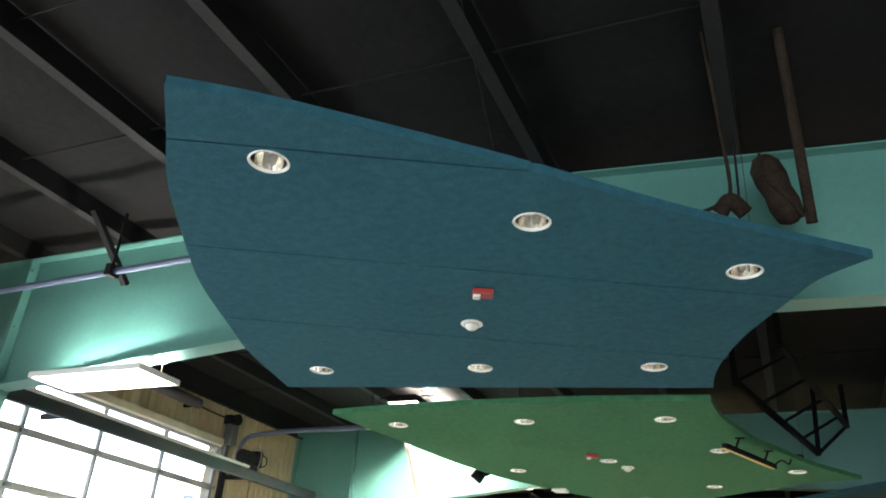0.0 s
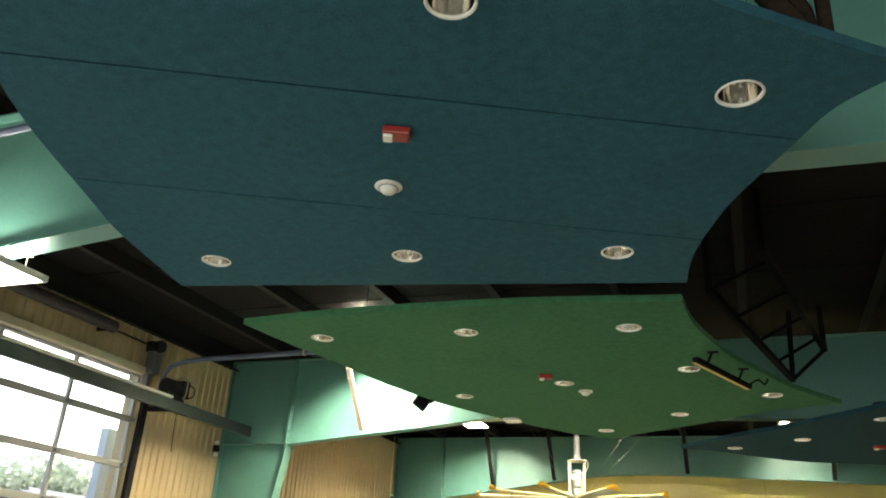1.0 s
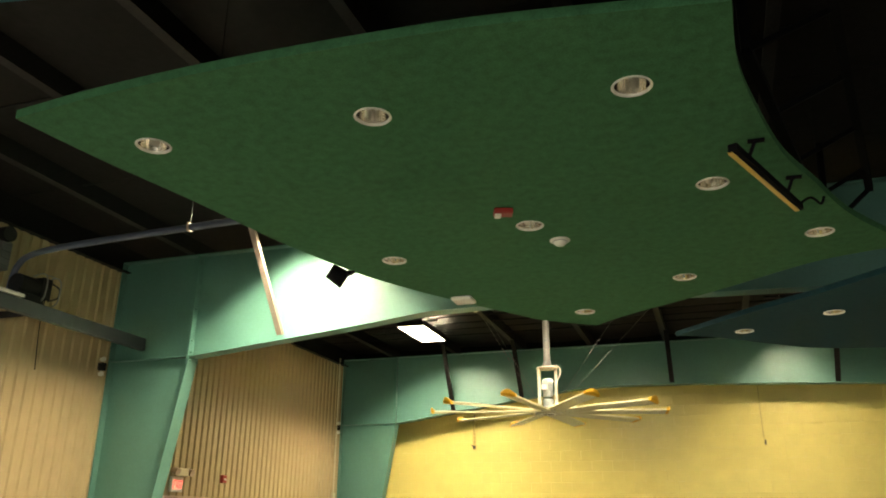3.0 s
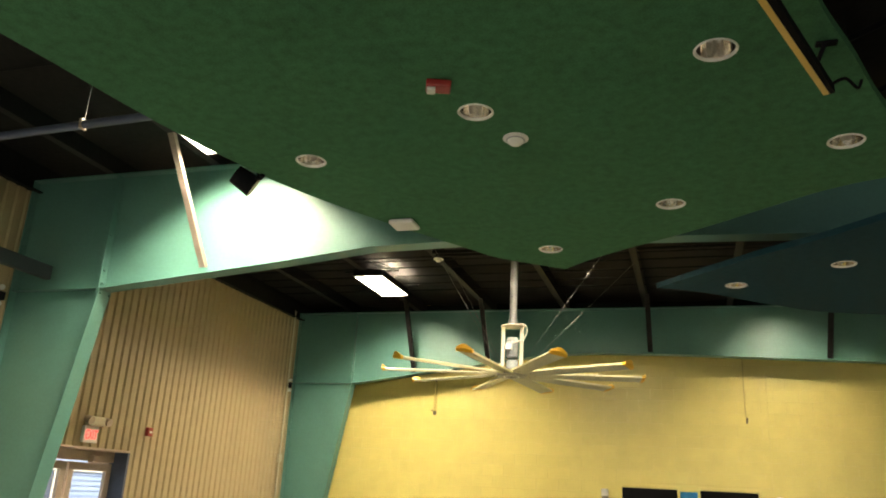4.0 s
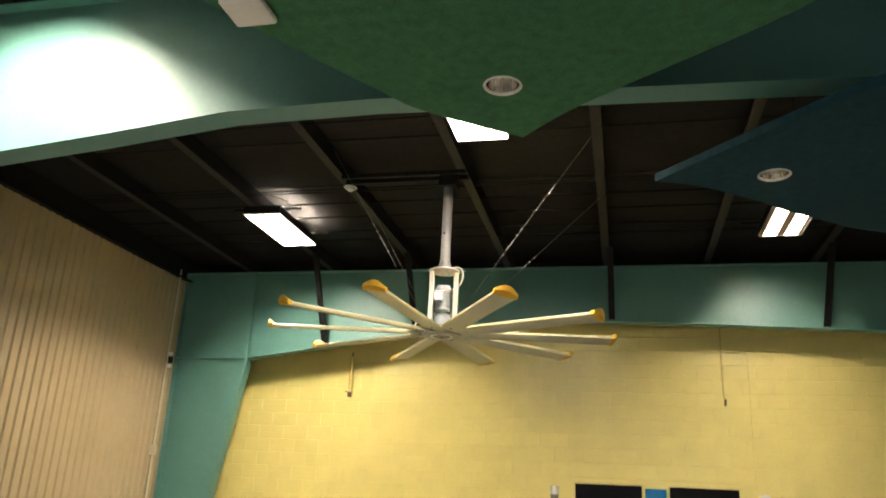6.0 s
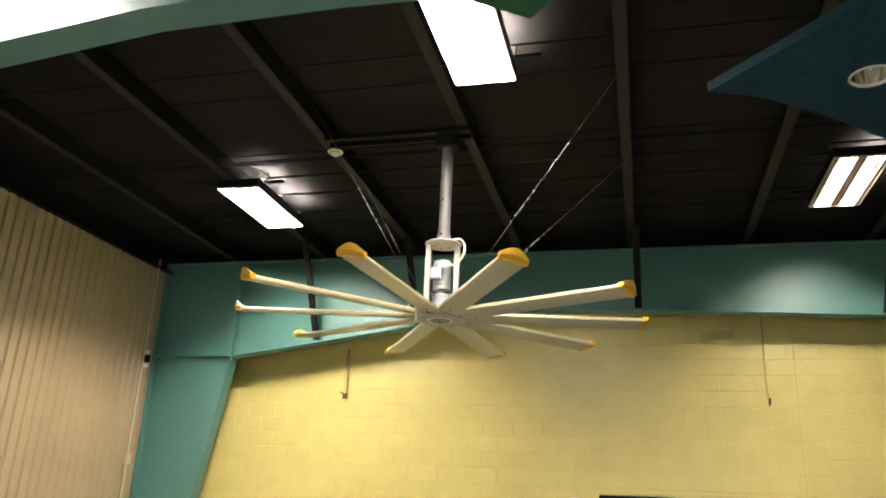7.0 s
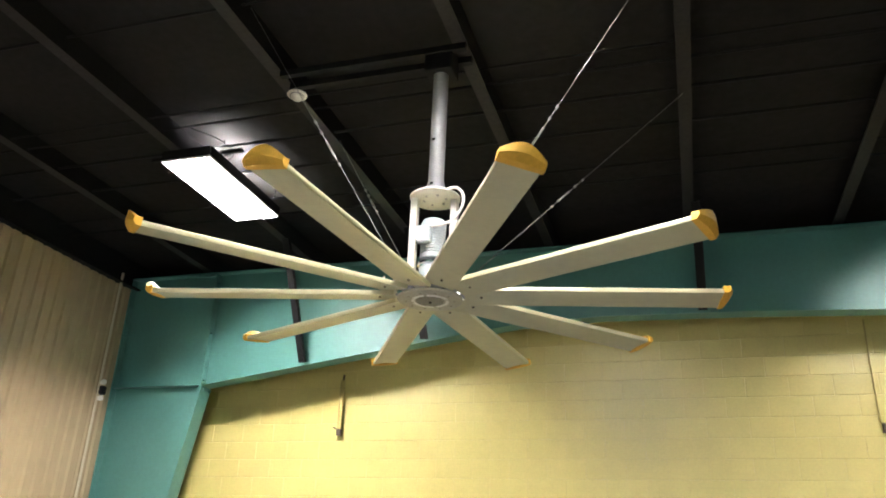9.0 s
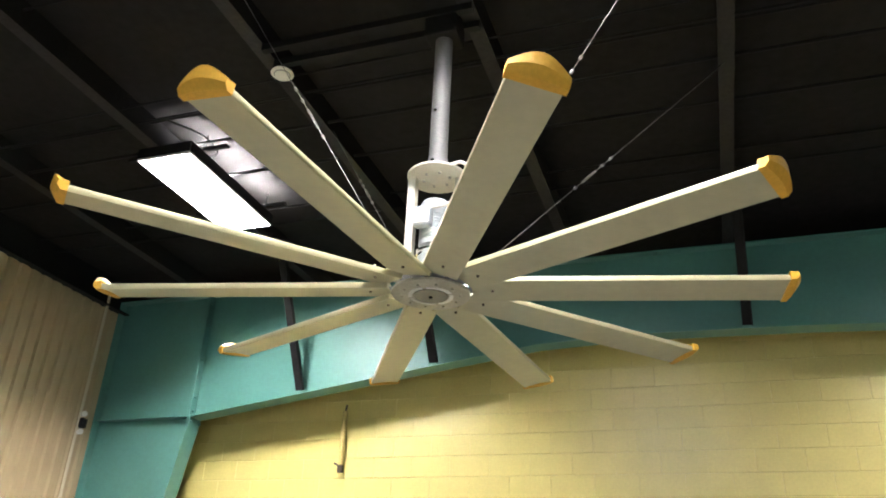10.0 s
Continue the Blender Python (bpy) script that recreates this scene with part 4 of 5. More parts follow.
for a, b in ((MAN_Y[1] - 0.04, MAN_Y[1]), (MAN_Y[0], MAN_Y[0] + 0.04)):
    bm = B(); box(bm, XD - 0.05, XL + 0.012, a, b, 0, MAN_TOP - 0.03)
    part("frame_jamb", bm, M_PIPE, md)
for ya, yb in ((MAN_Y[0] + 0.05, 12.38), (12.42, MAN_Y[1] - 0.05)):
    leaf = B()
    for q in ((ya, ya + 0.10), (yb - 0.10, yb)):
        box(leaf, XD - 0.03, XD + 0.02, q[0], q[1], 0.02, 2.0)
    box(leaf, XD - 0.03, XD + 0.02, ya + 0.10, yb - 0.10, 1.90, 2.0)
    box(leaf, XD - 0.03, XD + 0.02, ya + 0.10, yb - 0.10, 0.02, 0.3)
    leaf_ob = part("leaf", leaf, M_BEIGE, md)
    bm = B(); box(bm, XD - 0.008, XD - 0.002, ya + 0.1, yb - 0.1, 0.3, 1.9)
    p = part("pane", bm, M_GLASS, leaf_ob)
    p.visible_shadow = False
    bm = B(); rod(bm, (XD + 0.06, ya + 0.05, 1.02), (XD + 0.06, yb - 0.05, 1.02), 0.018, 10)
    part("push_bar", bm, M_ALU, leaf_ob)
bm = B(); box(bm, XD + 0.035, XD + 0.13, 12.72, 13.06, 2.0, 2.10, 0.012)
part("door_closer", bm, M_BEIGE, md)

ex = thing("exit_sign", (XL, 12.4, 2.4), "white exit sign with glowing red face and emergency lamps", "exit sign")
bm = B(); box(bm, XL + 0.005, XL + 0.055, 12.27, 12.53, 2.24, 2.45, 0.008)
part("box", bm, M_WHITE, ex)
bm = B(); box(bm, XL + 0.054, XL + 0.058, 12.30, 12.50, 2.265, 2.425)
part("face", bm, M_WHITE, ex)
tx = bpy.data.curves.new("lettering", 'FONT')
tx.body, tx.size, tx.extrude, tx.align_x = "EXIT", 0.165, 0.001, 'CENTER'
tob = new("lettering_source", tx)
bpy.context.view_layer.update()
tme = bpy.data.meshes.new_from_object(tob.evaluated_get(bpy.context.evaluated_depsgraph_get()))
bpy.data.objects.remove(tob)
bm = B(); bm.from_mesh(tme)
bmesh.ops.transform(bm, matrix=Matrix.Translation((XL + 0.062, 12.40, 2.285)) @ Matrix.Rotation(radians(90), 4, 'Z') @ Matrix.Rotation(radians(90), 4, 'X') @ Matrix.Diagonal((0.62, 1, 1, 1)), verts=bm.verts)
part("lettering", bm, M_EXIT, ex, "glowing red letters")
bm = B(); box(bm, XL + 0.01, XL + 0.12, 12.29, 12.57, 2.452, 2.575, 0.025)
part("emergency_unit", bm, M_CREAM, ex)
for y in (12.26, 12.60):
    bm = B(); rod(bm, (XL + 0.06, y, 2.54), (XL + 0.15, y, 2.51), 0.045, 16, 0.055)
    part("lamp_head", bm, M_BEIGE, ex, smooth=True)


def red_box(y, z, s, name, label, cat):
    t = thing(name, (XL, y, z), label, cat)
    bm = B(); box(bm, XL + 0.005, XL + 0.065, y - s, y + s, z - s * 1.1, z + s * 1.1, 0.008)
    part("housing", bm, M_RED, t)
    bm = B(); box(bm, XL + 0.064, XL + 0.072, y - s * 0.5, y + s * 0.5, z - s * 0.3, z + s * 0.2, 0.003)
    part("plate", bm, M_WHITE, t)


red_box(13.58, 2.48, 0.055, "fire_horn", "small red fire horn on the tan wall", "alarm")
red_box(13.42, 1.17, 0.06, "pull_station", "red fire alarm pull station on the tan wall", "alarm")
for yc in (17.55, 10.55):
    jb = thing("emergency_light", (XL, yc, 3.7), "small emergency light with two heads in the wall corner", "emergency light", "emergency lights")
    bm = B(); box(bm, XL + 0.01, XL + 0.09, yc - 0.04, yc + 0.04, 3.68, 3.78, 0.01)
    part("box", bm, M_BLACK, jb)
    for z in (3.63, 3.82):
        bm = B(); rod(bm, (XL + 0.05, yc - 0.02, z), (XL + 0.10, yc - 0.04, z), 0.024, 14, 0.032)
        part("head", bm, M_WHITE, jb, smooth=True)
bm = B(); rod(bm, (XL + 0.035, 17.52, 0.0), (XL + 0.035, 17.52, 5.2), 0.016, 10); box(bm, XL + 0.01, XL + 0.06, 17.46, 17.56, 2.28, 2.42)
solid("corner_conduit", bm, M_CREAM, "cream electrical conduit up the wall corner", "conduit")

# ---- yellow block wall: doors, lights, pipes, mural ----
for i, (xa, xb) in enumerate(((2.175, 3.18), (3.47, 4.47))):
    rd = thing("restroom_door", ((xa + xb) / 2, YB, 0), "black restroom door in a yellow painted frame", "door", "restroom doors")
    bm = B()
    box(bm, xa, xb, YB - 0.045, YB + 0.01, 2.148, 2.198, 0.004); box(bm, xa, xa + 0.04, YB - 0.045, YB + 0.01, 0, 2.148); box(bm, xb - 0.04, xb, YB - 0.045, YB + 0.01, 0, 2.148)
    part("frame", bm, M_BLOCK, rd)
    bm = B(); box(bm, xa + 0.042, xb - 0.042, YB - 0.025, YB + 0.005, 0.01, 2.140)
    part("leaf", bm, M_DOOR, rd)
    cx = 2.80 if i == 0 else 3.885
    bm = B(); box(bm, cx - 0.125, cx + 0.125, YB - 0.034, YB - 0.027, 1.44, 1.80, 0.004)
    sign = part("sign", bm, M_WHITE, rd, "white restroom sign with a dark pictogram panel")
    bm = B(); box(bm, cx - 0.085, cx + 0.085, YB - 0.038, YB - 0.035, 1.565, 1.775, 0.0)
    part("pictogram_panel", bm, M_PIPE, sign)
    bm = B(); box(bm, cx - 0.026, cx + 0.026, YB - 0.041, YB - 0.039, 1.595, 1.745)
    part("pictogram", bm, M_WHITE, sign)
    bm = B(); box(bm, cx - 0.105, cx + 0.105, YB - 0.038, YB - 0.035, 1.455, 1.53)
    part("caption_bar", bm, M_PIPE, sign)
bp = thing("blue_post", (3.34, YB, 0), "bright blue rounded post between the restroom doors", "post")
bm = B()
pts = [(3.185, YB - 0.02)] + [(3.325 - 0.145 * math.cos(a), YB - 0.02 - 0.11 * math.sin(a)) for a in np.linspace(0.2, math.pi - 0.2, 10)] + [(3.465, YB - 0.02)]
prism(bm, pts, "z", 0, 2.11)
part("cover", bm, M_BLUEPANEL, bp)
for z in (1.45, 1.82):
    for x in (3.178, 3.472):
        bm = B(); box(bm, x - 0.012, x + 0.012, YB - 0.06, YB - 0.02, z, z + 0.1)
        part("hinge", bm, M_ALU, bp)

for x in (1.925, 4.755):
    wl = thing("wall_lamp", (x, YB, 1.97), "small jar shaped wall lamp with grey base on yellow blocks", "wall lamp", "wall lamps")
    bm = B(); lathe(bm, [(0.001, 0.12), (0.055, 0.115), (0.06, 0.10), (0.06, 0.0), (0.001, 0.0)], 20, (x, YB - 0.07, 1.98))
    part("housing", bm, M_WHITE, wl, smooth=True)
    bm = B(); lathe(bm, [(0.056, 0.0), (0.056, -0.04), (0.045, -0.075), (0.02, -0.10), (0.001, -0.105)], 20, (x, YB - 0.07, 1.98))
    part("jar", bm, M_HUB, wl, "greyish ribbed jar lens", smooth=True)
    bm = B(); box(bm, x - 0.03, x + 0.03, YB - 0.03, YB, 2.0, 2.08)
    part("mount", bm, M_WHITE, wl)
bm = B(); box(bm, 4.97, 5.22, YB - 0.008, YB - 0.001, 1.56, 1.70)
ws = solid("wall_notice", bm, M_WHITE, "small white notice with faint lines on the yellow wall", "notice", at=(5.1, YB, 1.63))
for k in range(3):
    bm = B(); box(bm, 5.02, 5.17, YB - 0.011, YB - 0.009, 1.655 - k * 0.03, 1.663 - k * 0.03)
    part("text_bar", bm, M_BEIGE, ws)

dp = thing("drop_pipe", (-1.27, YB - 0.05, 3.95), "yellow painted pipe stub down the block wall", "pipe")
bm = B(); rod(bm, (-1.275, YB - 0.06, 3.36), (-1.275, YB - 0.06, 3.93), 0.028, 12)
part("pipe", bm, M_OCHRE, dp, smooth=True)
bm = B(); rod(bm, (-1.275, YB - 0.06, 3.30), (-1.275, YB - 0.06, 3.37), 0.032, 12)
part("valve", bm, M_RUST, dp, smooth=True)
bm = B(); rod(bm, (-1.275, YB - 0.06, 3.36), (-1.34, YB - 0.08, 3.39), 0.01, 8)
part("handle", bm, M_RUST, dp, smooth=True)
bm = B(); rod(bm, (-1.275, YB - 0.06, 3.92), (-1.265, YB - 0.06, 4.0), 0.012, 8)
part("neck", bm, M_RUST, dp, smooth=True)
dp = thing("drop_pipe", (4.3, YB - 0.05, 4.3), "thin yellow conduit with a dark end on the block wall", "pipe")
bm = B(); tube(bm, spline([(4.30, YB - 0.03, 4.4), (4.30, YB - 0.03, 3.8), (4.305, YB - 0.03, 3.45), (4.32, YB - 0.03, 3.36)]), 0.008, 8)
part("conduit", bm, M_OCHRE, dp)
bm = B(); rod(bm, (4.32, YB - 0.03, 3.28), (4.325, YB - 0.03, 3.37), 0.015, 12)
part("end_box", bm, M_RUST, dp, smooth=True)
bm = B(); rod(bm, (4.66, YB - 0.01, 2.15), (4.66, YB - 0.01, 4.3), 0.008, 8)
solid("wall_conduit", bm, M_BLOCK, "thin yellow painted conduit up the block wall", "conduit")


def wave(x0, x1, ztop, peak, group):
    """A painted wave cut from board: pale crest, white band and blue body."""
    w = thing("wave_mural", ((x0 + x1) / 2, YB, 0), "cut-out wave mural in light blue, white and blue", "mural", group)
    def arch(inset, fall):
        pts = []
        xa, xb = x0 + inset, x1 - inset * 0.4
        for k in range(25):
            u = k / 24
            x = xa + (xb - xa) * u
            c = u / peak if u < peak else (1 - u) / (1 - peak)
            z = ztop - fall - (0.17 if u < peak else 0.42) * (1 - math.sin(max(0, min(1, c)) * math.pi / 2)) ** 1.0
            pts.append((x, z))
        return pts + [(xb, 0.05), (xa, 0.05)]
    for nm, inset, fall, d, mt in (("crest", 0.0, 0.0, 0.004, M_LIGHTBLUE), ("foam_band", 0.42, 0.13, 0.008, M_WHITE), ("body", 0.50, 0.19, 0.012, M_BLUEPANEL)):
        bm = B(); prism(bm, arch(inset, fall), "y", YB - 0.006 - d, YB - d + 0.0)
        part(nm, bm, mt, w)
    bm = B(); tube(bm, spline([(x0 - 0.10, YB - 0.02, ztop - 0.165), (x0 + 0.1, YB - 0.02, ztop - 0.2), (x0 + 0.3, YB - 0.02, ztop - 0.3), (x0 + 0.5, YB - 0.02, ztop - 0.42)]), 0.018, 8)
    part("outline", bm, M_BLACK, w)


wave(-3.30, -1.05, 1.32, 0.38, "waves")
wave(-1.95, 0.2, 1.20, 0.55, "waves")
wave(-0.36, 2.2, 1.60, 0.34, "waves")

# ---- seats along the tan wall ----
def curved_chair(y):
    c = thing("chair", (-3.7, y, 0), "black metal chair with a curved tube back beside the wall", "chair", "chairs by the wall")
    bm = B(); tube(bm, spline([(-3.95, y - 0.21, 0.46), (-4.0, y - 0.21, 0.86), (-4.0, y - 0.12, 1.04), (-4.0, y, 1.09), (-4.0, y + 0.12, 1.04), (-4.0, y + 0.21, 0.86), (-3.95, y + 0.21, 0.46)]), 0.018, 10)
    part("backrest", bm, M_BLACK, c, smooth=True)
    bm = B(); tube(bm, spline([(-3.98, y - 0.13, 0.82), (-4.0, y, 0.95), (-3.98, y + 0.13, 0.82)]), 0.012, 8)
    part("back_rail", bm, M_BLACK, c, smooth=True)
    bm = B(); box(bm, -3.97, -3.52, y - 0.22, y + 0.22, 0.43, 0.47, 0.015)
    part("seat", bm, M_BLACK, c)
    for x in (-3.95, -3.55):
        for s in (-0.2, 0.2):
            bm = B(); rod(bm, (x, y + s, 0), (x, y + s, 0.44), 0.015, 10)
            part("leg", bm, M_BLACK, c)


curved_chair(14.05)
curved_chair(15.5)
for y in (14.75, 16.2):
    tb = thing("high_table", (-3.7, y, 0), "black topped high table with a white edge by the wall", "table", "high tables")
    bm = B(); box(bm, -4.0, -3.45, y - 0.42, y + 0.42, 1.02, 1.05, 0.006)
    part("tabletop", bm, M_BLACK, tb)
    bm = B(); box(bm, -3.99, -3.46, y - 0.41, y + 0.41, 0.99, 1.018)
    part("edge", bm, M_WHITE, tb)
    for x in (-3.95, -3.5):
        for s in (-0.38, 0.38):
            bm = B(); box(bm, x - 0.02, x + 0.02, y + s - 0.02, y + s + 0.02, 0, 0.99)
            part("leg", bm, M_BLACK, tb)

# ---- dark rigging above the clouds ----
rg = thing("rigging_frame", (4.2, 8.0, 4.5), "black steel tube frame hanging under the dark roof", "frame")
for a, b in (((3.84, 6.6, 4.42), (4.62, 9.9, 4.42)), ((4.3, 6.5, 4.75), (5.0, 9.8, 4.75)), ((4.62, 9.9, 4.42), (4.66, 9.9, 5.3)), ((3.84, 6.6, 4.42), (3.84, 6.6, 5.3)), ((4.3, 6.5, 4.75), (4.3, 6.5, 5.3)), ((5.0, 9.8, 4.75), (5.0, 9.8, 5.3))):
    bm = B(); bar(bm, a, b, 0.06, 0.06, (1, 0, 0))
    part("rail", bm, M_DOOR, rg)
for k in range(5):
    f = k / 4
    bm = B(); bar(bm, Vector((3.84, 6.6, 4.42)).lerp(Vector((4.62, 9.9, 4.42)), f), Vector((4.3, 6.5, 4.75)).lerp(Vector((5.0, 9.8, 4.75)), min(1, f + 0.1)), 0.035, 0.035)
    part("rung", bm, M_DOOR, rg)
hg = thing("hanging_hoist", (4.45, 3.0, 4.5), "dark brown hoist bundle hanging on pipes above the panel", "hoist")
bm = B(); tube(bm, spline([(4.06, 2.5, 5.44), (4.09, 2.8, 4.95), (4.11, 3.0, 4.60), (4.08, 3.0, 4.50), (4.0, 2.99, 4.44), (3.93, 2.98, 4.41)]), 0.013, 10)
part("thin_pipe", bm, M_HOIST, hg, smooth=True)
bm = B(); rod(bm, (4.15, 3.05, 4.4), (4.16, 3.05, 5.0), 0.008, 8)
part("cord", bm, M_BLACK, hg, smooth=True)
bm = B(); rod(bm, (4.54, 3.0, 4.25), (4.50, 2.62, 5.44), 0.033, 14)
part("thick_pipe", bm, M_HOIST, hg, smooth=True)
bm = B(); lathe(bm, [(0.001, 0.27), (0.06, 0.26), (0.095, 0.20), (0.10, 0.10), (0.085, 0.0), (0.095, -0.10), (0.08, -0.19), (0.04, -0.22), (0.001, -0.225)], 20)
bmesh.ops.transform(bm, matrix=Matrix.Translation((4.38, 3.0, 4.49)) @ Matrix.Rotation(radians(-16), 4, 'Y'), verts=bm.verts)
part("hoist_body", bm, M_HOIST, hg, smooth=True)
bm = B(); tube(bm, spline([(4.30, 2.93, 4.74), (4.32, 2.89, 4.55), (4.42, 2.90, 4.40), (4.50, 2.95, 4.27)]), 0.012, 8); tube(bm, spline([(4.03, 2.98, 4.38), (4.10, 2.95, 4.45), (4.18, 2.98, 4.36)]), 0.05, 10)
part("strap", bm, M_HOIST, hg, smooth=True)

# ---- outside ----
hs = thing("house", (-13, 25, -0.16), "pale blue sided house with white window trim beyond the yard", "house")
bm = B(); box(bm, -17, -13, 17.0, 34.0, -0.16, 2.9)
part("wall", bm, M_SIDING, hs)
for k in range(21):
    bm = B(); z = -0.1 + k * 0.14
    prism(bm, [(-13.0, z), (-12.965, z), (-12.99, z + 0.14), (-13.0, z + 0.14)], "y", 17.0, 34.0)
    part("siding_board", bm, M_SIDING, hs)
bm = B(); prism(bm, [(-17.4, 2.9), (-12.6, 2.9), (-15, 3.7)], "y", 16.7, 34.3)
part("roof", bm, M_ROOFING, hs)
bm = B(); box(bm, -12.96, -12.92, 17.0, 34.0, 1.95, 2.15)
part("frieze_board", bm, M_WHITE, hs)
bm = B(); box(bm, -12.96, -12.92, 17.0, 34.0, 0.30, 0.50)
part("sill_board", bm, M_WHITE, hs)
for y in (21.05,):
    wi = B()
    box(wi, -12.97, -12.93, y - 0.6, y - 0.38, 0.5, 1.95); box(wi, -12.97, -12.93, y + 0.5, y + 0.6, 0.5, 1.95)
    trim = part("window_trim", wi, M_WHITE, hs)
    bm = B(); box(bm, -12.975, -12.95, y - 0.38, y + 0.5, 0.5, 1.95)
    part("pane", bm, M_PIPE, trim)
fh = thing("house", (-46, 56, -0.16), "distant grey house with a dark slate roof", "house")
bm = B(); box(bm, -49, -45, 46.5, 62, -0.16, 5.2)
part("wall", bm, M_SIDING, fh)
bm = B(); prism(bm, [(-49.5, 5.2), (-44.5, 5.2), (-47, 7.0)], "y", 46.0, 62.5)
part("roof", bm, M_ROOFING, fh)
bm = B(); box(bm, -4.9, -4.76, 8.90, 9.08, -0.16, 3.75)
solid("porch_post", bm, M_POST, "pale blue painted post outside the overhead door", "post")
bm = B(); prism(bm, [(-75, -20), (-75, 110), (-70, 112), (-70, -22)], "z", -0.2, 60)
solid("backdrop", bm, M_SKY, "bright white overcast sky", "sky", "structure")
rng = random.Random(4)
for k in range(6):
    ty = 46 + k * 4.4 + rng.uniform(-2, 2)
    txx = -56 + rng.uniform(-3, 3)
    tr = thing("tree", (txx, ty, -0.16), "leafy green tree beyond the yard", "tree", "trees outside")
    bm = B(); rod(bm, (txx, ty, -0.16), (txx + 0.2, ty, 7.5), 0.32, 9, 0.12)
    for q in range(4):
        rod(bm, (txx + 0.1, ty, 5.0), (txx + rng.uniform(-2, 2), ty + rng.uniform(-2, 2), 8.5), 0.08, 6, 0.03)
    part("trunk", bm, M_BARK, tr)
    verts, faces = [], []
    hgt = rng.uniform(6.6, 7.8)
    for q in range(2400):
        c = Vector((rng.gauss(0, 1), rng.gauss(0, 1), rng.gauss(0, 0.8)))
        c = Vector((txx, ty, hgt)) + c * 1.7
        n = Vector((rng.uniform(-1, 1), rng.uniform(-1, 1), rng.uniform(-1, 1))).normalized()
        u = n.orthogonal().normalized() * rng.uniform(0.20, 0.42)
        v = n.cross(u) * 0.7
        i = len(verts)
        verts += [c - u, c + v, c + u, c - v]
        faces.append((i, i + 1, i + 2, i + 3))
    o = origin_of(tr)
    me = bpy.data.meshes.new("crown")
    me.from_pydata([p - o for p in verts], [], faces)
    me.materials.append(M_LEAF)
    cr = new("crown", me)
    cr.parent = tr

# ---- pieces of the walls ----
# ribbed tan sheets, each covering a stretch of the wall
RIB = 0.152


def ribbed_sheet(ya, yb, za, zb):
    bm = B()
    k0 = math.floor(ya / RIB)
    y = k0 * RIB
    prof = [(0.0, 0.0), (0.030, 0.0), (0.046, 0.024), (0.136, 0.024), (0.152, 0.0)]
    raw = []
    while y < yb:
        for dy, dx in prof[:-1]:
            raw.append((y + dy, dx))
        y += RIB
    raw.append((y, 0.0))
    def dep(v):
        for (a, da), (b, db) in zip(raw, raw[1:]):
            if a <= v <= b:
                return da + (db - da) * (v - a) / (b - a) if b > a else da
        return 0.0
    line = [(ya, dep(ya))] + [q for q in raw if ya < q[0] < yb] + [(yb, dep(yb))]
    lo = [bm.verts.new((XL - 0.034 + dx, y, za)) for y, dx in line]
    hi = [bm.verts.new((XL - 0.034 + dx, y, zb)) for y, dx in line]
    for i in range(len(line) - 1):
        bm.faces.new((lo[i], lo[i + 1], hi[i + 1], hi[i]))
    part("wall_sheet", bm, M_TAN, wall_left)


W = RIB * 6
y = Y0
while y < YB - 0.01:
    yb = min(y + W, YB)
    cuts = sorted({y, yb, *[c for c in (*SIDE_Y, *DOORS_Y, *MAN_Y) if y < c < yb]})
    for a, b in zip(cuts, cuts[1:]):
        m = (a + b) / 2
        base = 0.0
        if SIDE_Y[0] < m < SIDE_Y[1] or DOORS_Y[0] < m < DOORS_Y[1]:
            base = DOOR_TOP + 0.02
        if MAN_Y[0] < m < MAN_Y[1]:
            base = MAN_TOP
        ribbed_sheet(a, b - 0.002, base, 5.44)
    y = yb

# concrete blocks of the yellow wall
bm = B(); box(bm, 2.177, 4.468, YB + 0.0005, YB + 0.019, 2.2, 2.2325)
part("lintel", bm, M_BLOCK, wall_back)
BW, BH = 0.406, 0.203


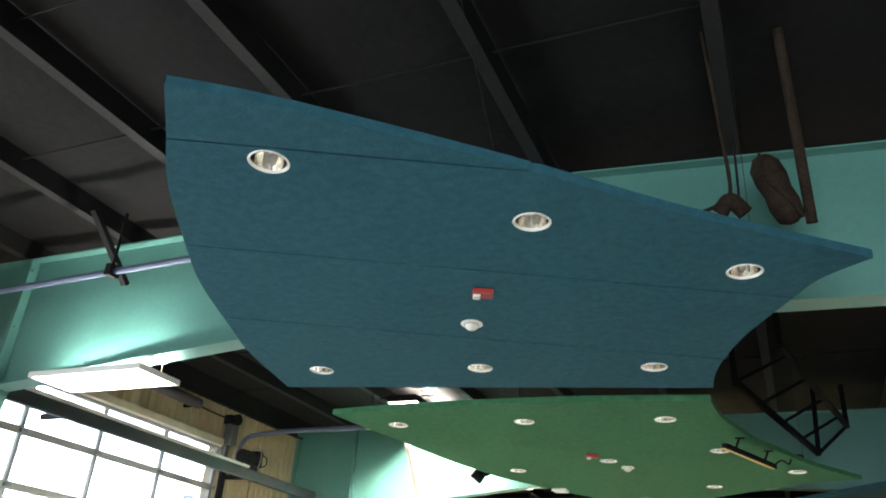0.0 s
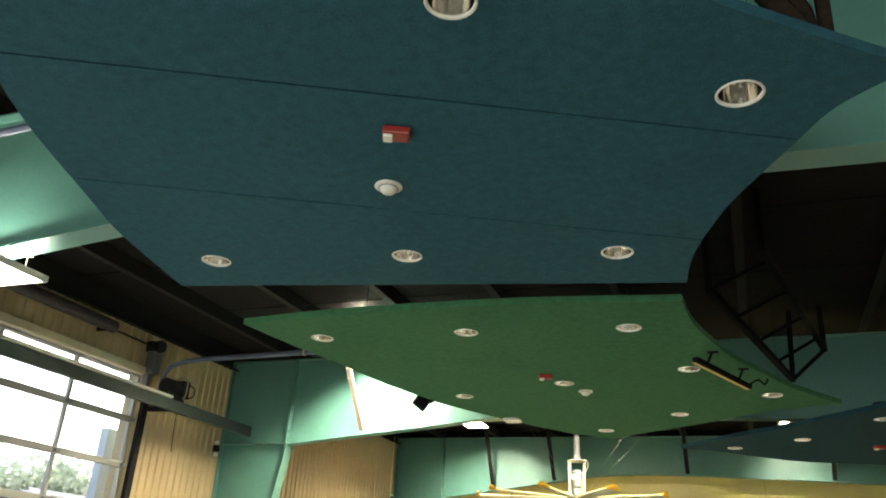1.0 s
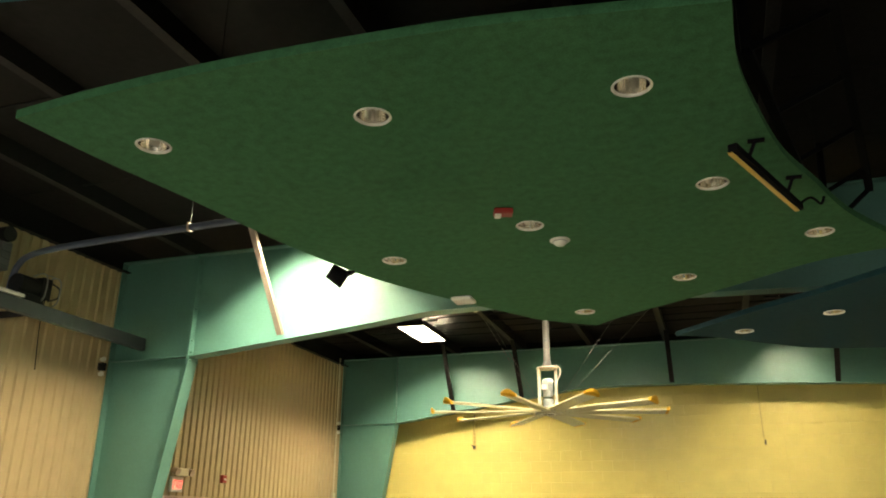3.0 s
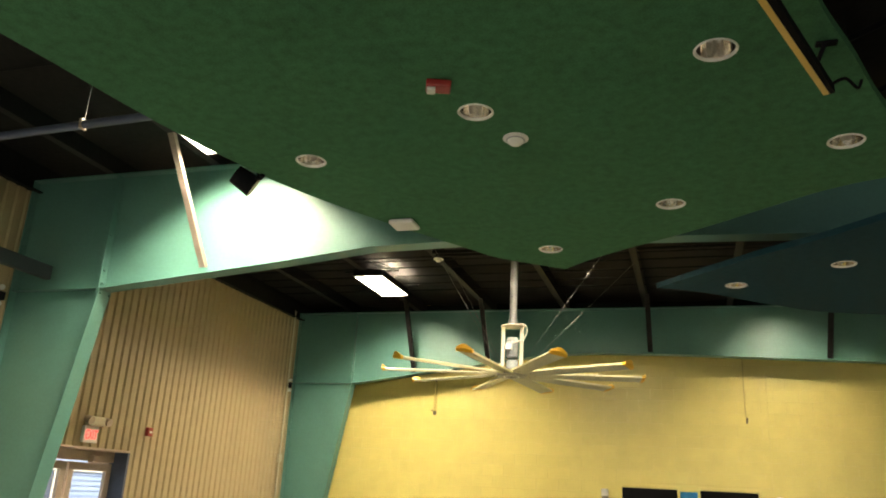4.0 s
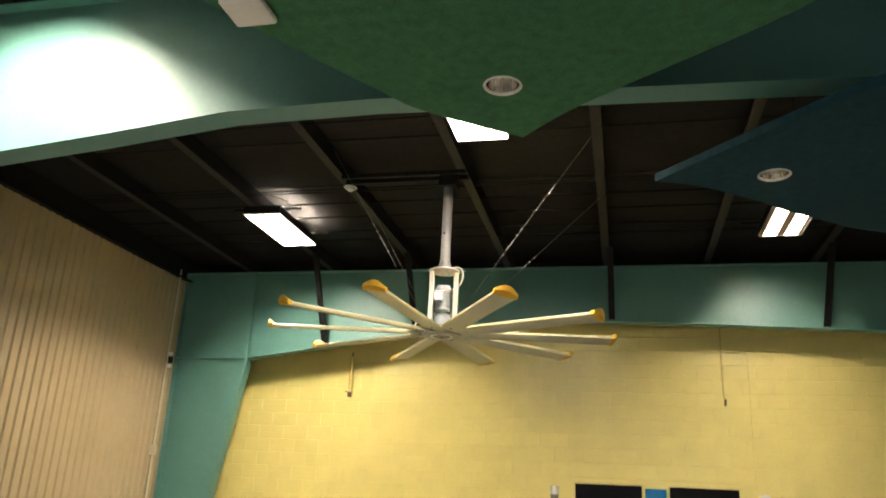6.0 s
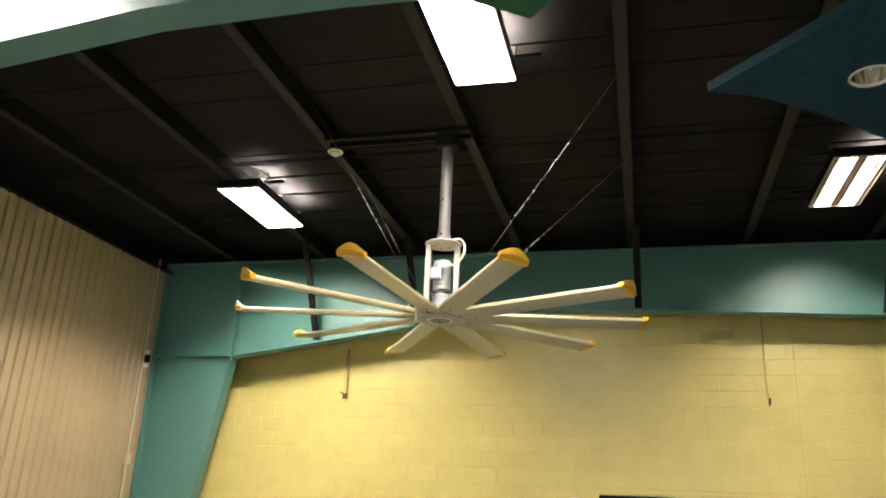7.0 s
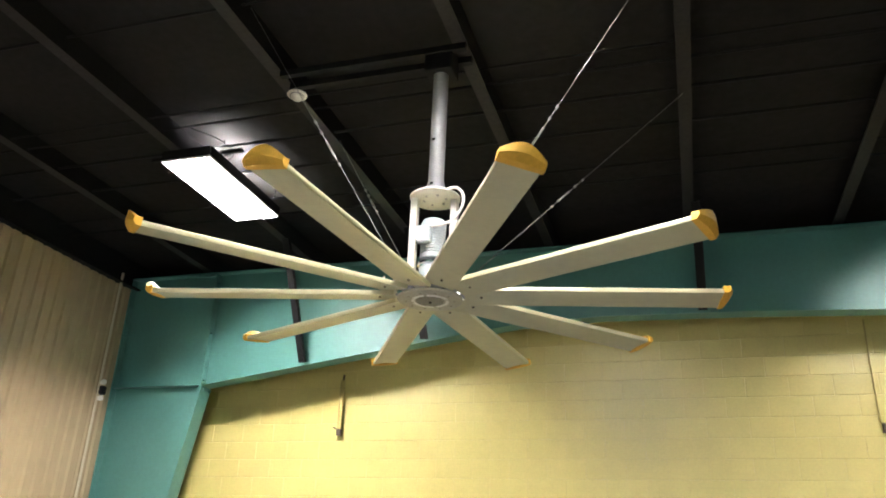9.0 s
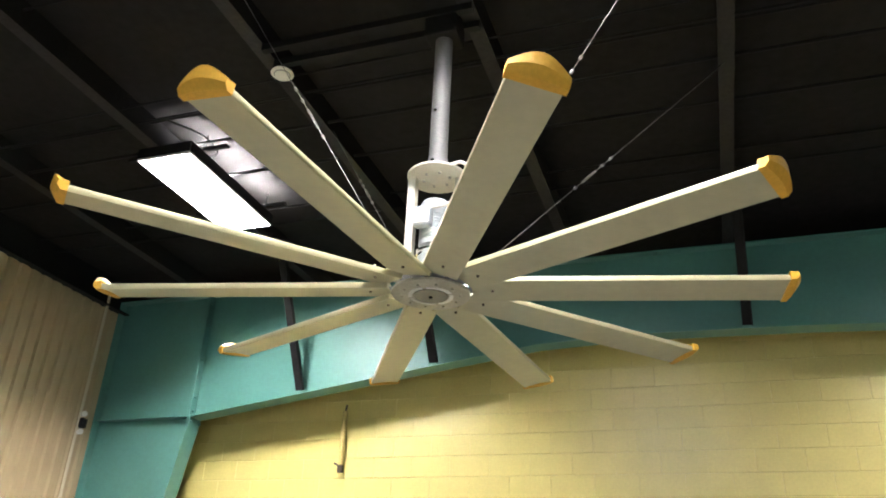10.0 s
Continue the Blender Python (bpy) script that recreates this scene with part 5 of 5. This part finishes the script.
def block_mesh(w, h):
    bm = B()
    c, j = 0.0043, 0.00045
    x0, x1, z0, z1 = -w / 2 + j, w / 2 - j, -h / 2 + j, h / 2 - j
    back = [bm.verts.new(p) for p in ((x0, 0.02, z0), (x1, 0.02, z0), (x1, 0.02, z1), (x0, 0.02, z1))]
    mid = [bm.verts.new(p) for p in ((x0, 0.0037, z0), (x1, 0.0037, z0), (x1, 0.0037, z1), (x0, 0.0037, z1))]
    fr = [bm.verts.new(p) for p in ((x0 + c, 0, z0 + c), (x1 - c, 0, z0 + c), (x1 - c, 0, z1 - c), (x0 + c, 0, z1 - c))]
    bm.faces.new(fr)
    for a, b in ((fr, mid), (mid, back)):
        for i in range(4):
            bm.faces.new((a[i], a[(i + 1) % 4], b[(i + 1) % 4], b[i]))
    return mesh_of("block", bm, M_BLOCK)


full = block_mesh(BW, BH)
rest_v, rest_f = [], []
count = 0
prng = random.Random(8)
for r in range(27):
    z = (r + 0.5) * BH
    if z > 5.4:
        break
    x = XL + 0.02 + (BW / 2 if r % 2 else 0) - BW / 2 + 0.113
    while x < XR:
        cx = x + BW / 2
        x += BW
        if z < 2.15 and (2.175 - BW / 2 < cx < 4.47 + BW / 2):
            lo, hi = (cx - BW / 2, cx + BW / 2)
            if lo < 2.175 < hi:
                hi = 2.175
            elif lo < 4.47 < hi:
                lo = 4.47
            elif 3.16 < cx < 3.52:
                pass
            else:
                continue
        lo, hi = max(cx - BW / 2, XL), min(cx + BW / 2, XR)
        off = prng.uniform(0, 0.0012)
        if count < 300 and 1.55 < z < 4.45 and -3.45 < cx < 4.6:
            ob = new("block", full)
            ob.parent = wall_back
            ob.location = (cx, YB + off, z)
            count += 1
        else:
            i = len(rest_v)
            z0, z1 = z - BH / 2 + 0.00045, z + BH / 2 - 0.00045
            lo, hi = lo + 0.00045, hi - 0.00045
            for w, dd in ((0.0, 0.02), (0.0, 0.0037 + off), (0.0043, off)):
                rest_v += [(lo + w, YB + dd, z0 + w), (hi - w, YB + dd, z0 + w), (hi - w, YB + dd, z1 - w), (lo + w, YB + dd, z1 - w)]
            rest_f += [(i + 8, i + 9, i + 10, i + 11)] + [(i + o + k, i + o + (k + 1) % 4, i + o + 4 + (k + 1) % 4, i + o + 4 + k) for o in (0, 4) for k in range(4)]
me = bpy.data.meshes.new("block_courses")
me.from_pydata(rest_v, [], rest_f)
me.materials.append(M_BLOCK)
ob = new("block_courses", me)
ob.parent = wall_back
tagged(ob, kind="stuff")
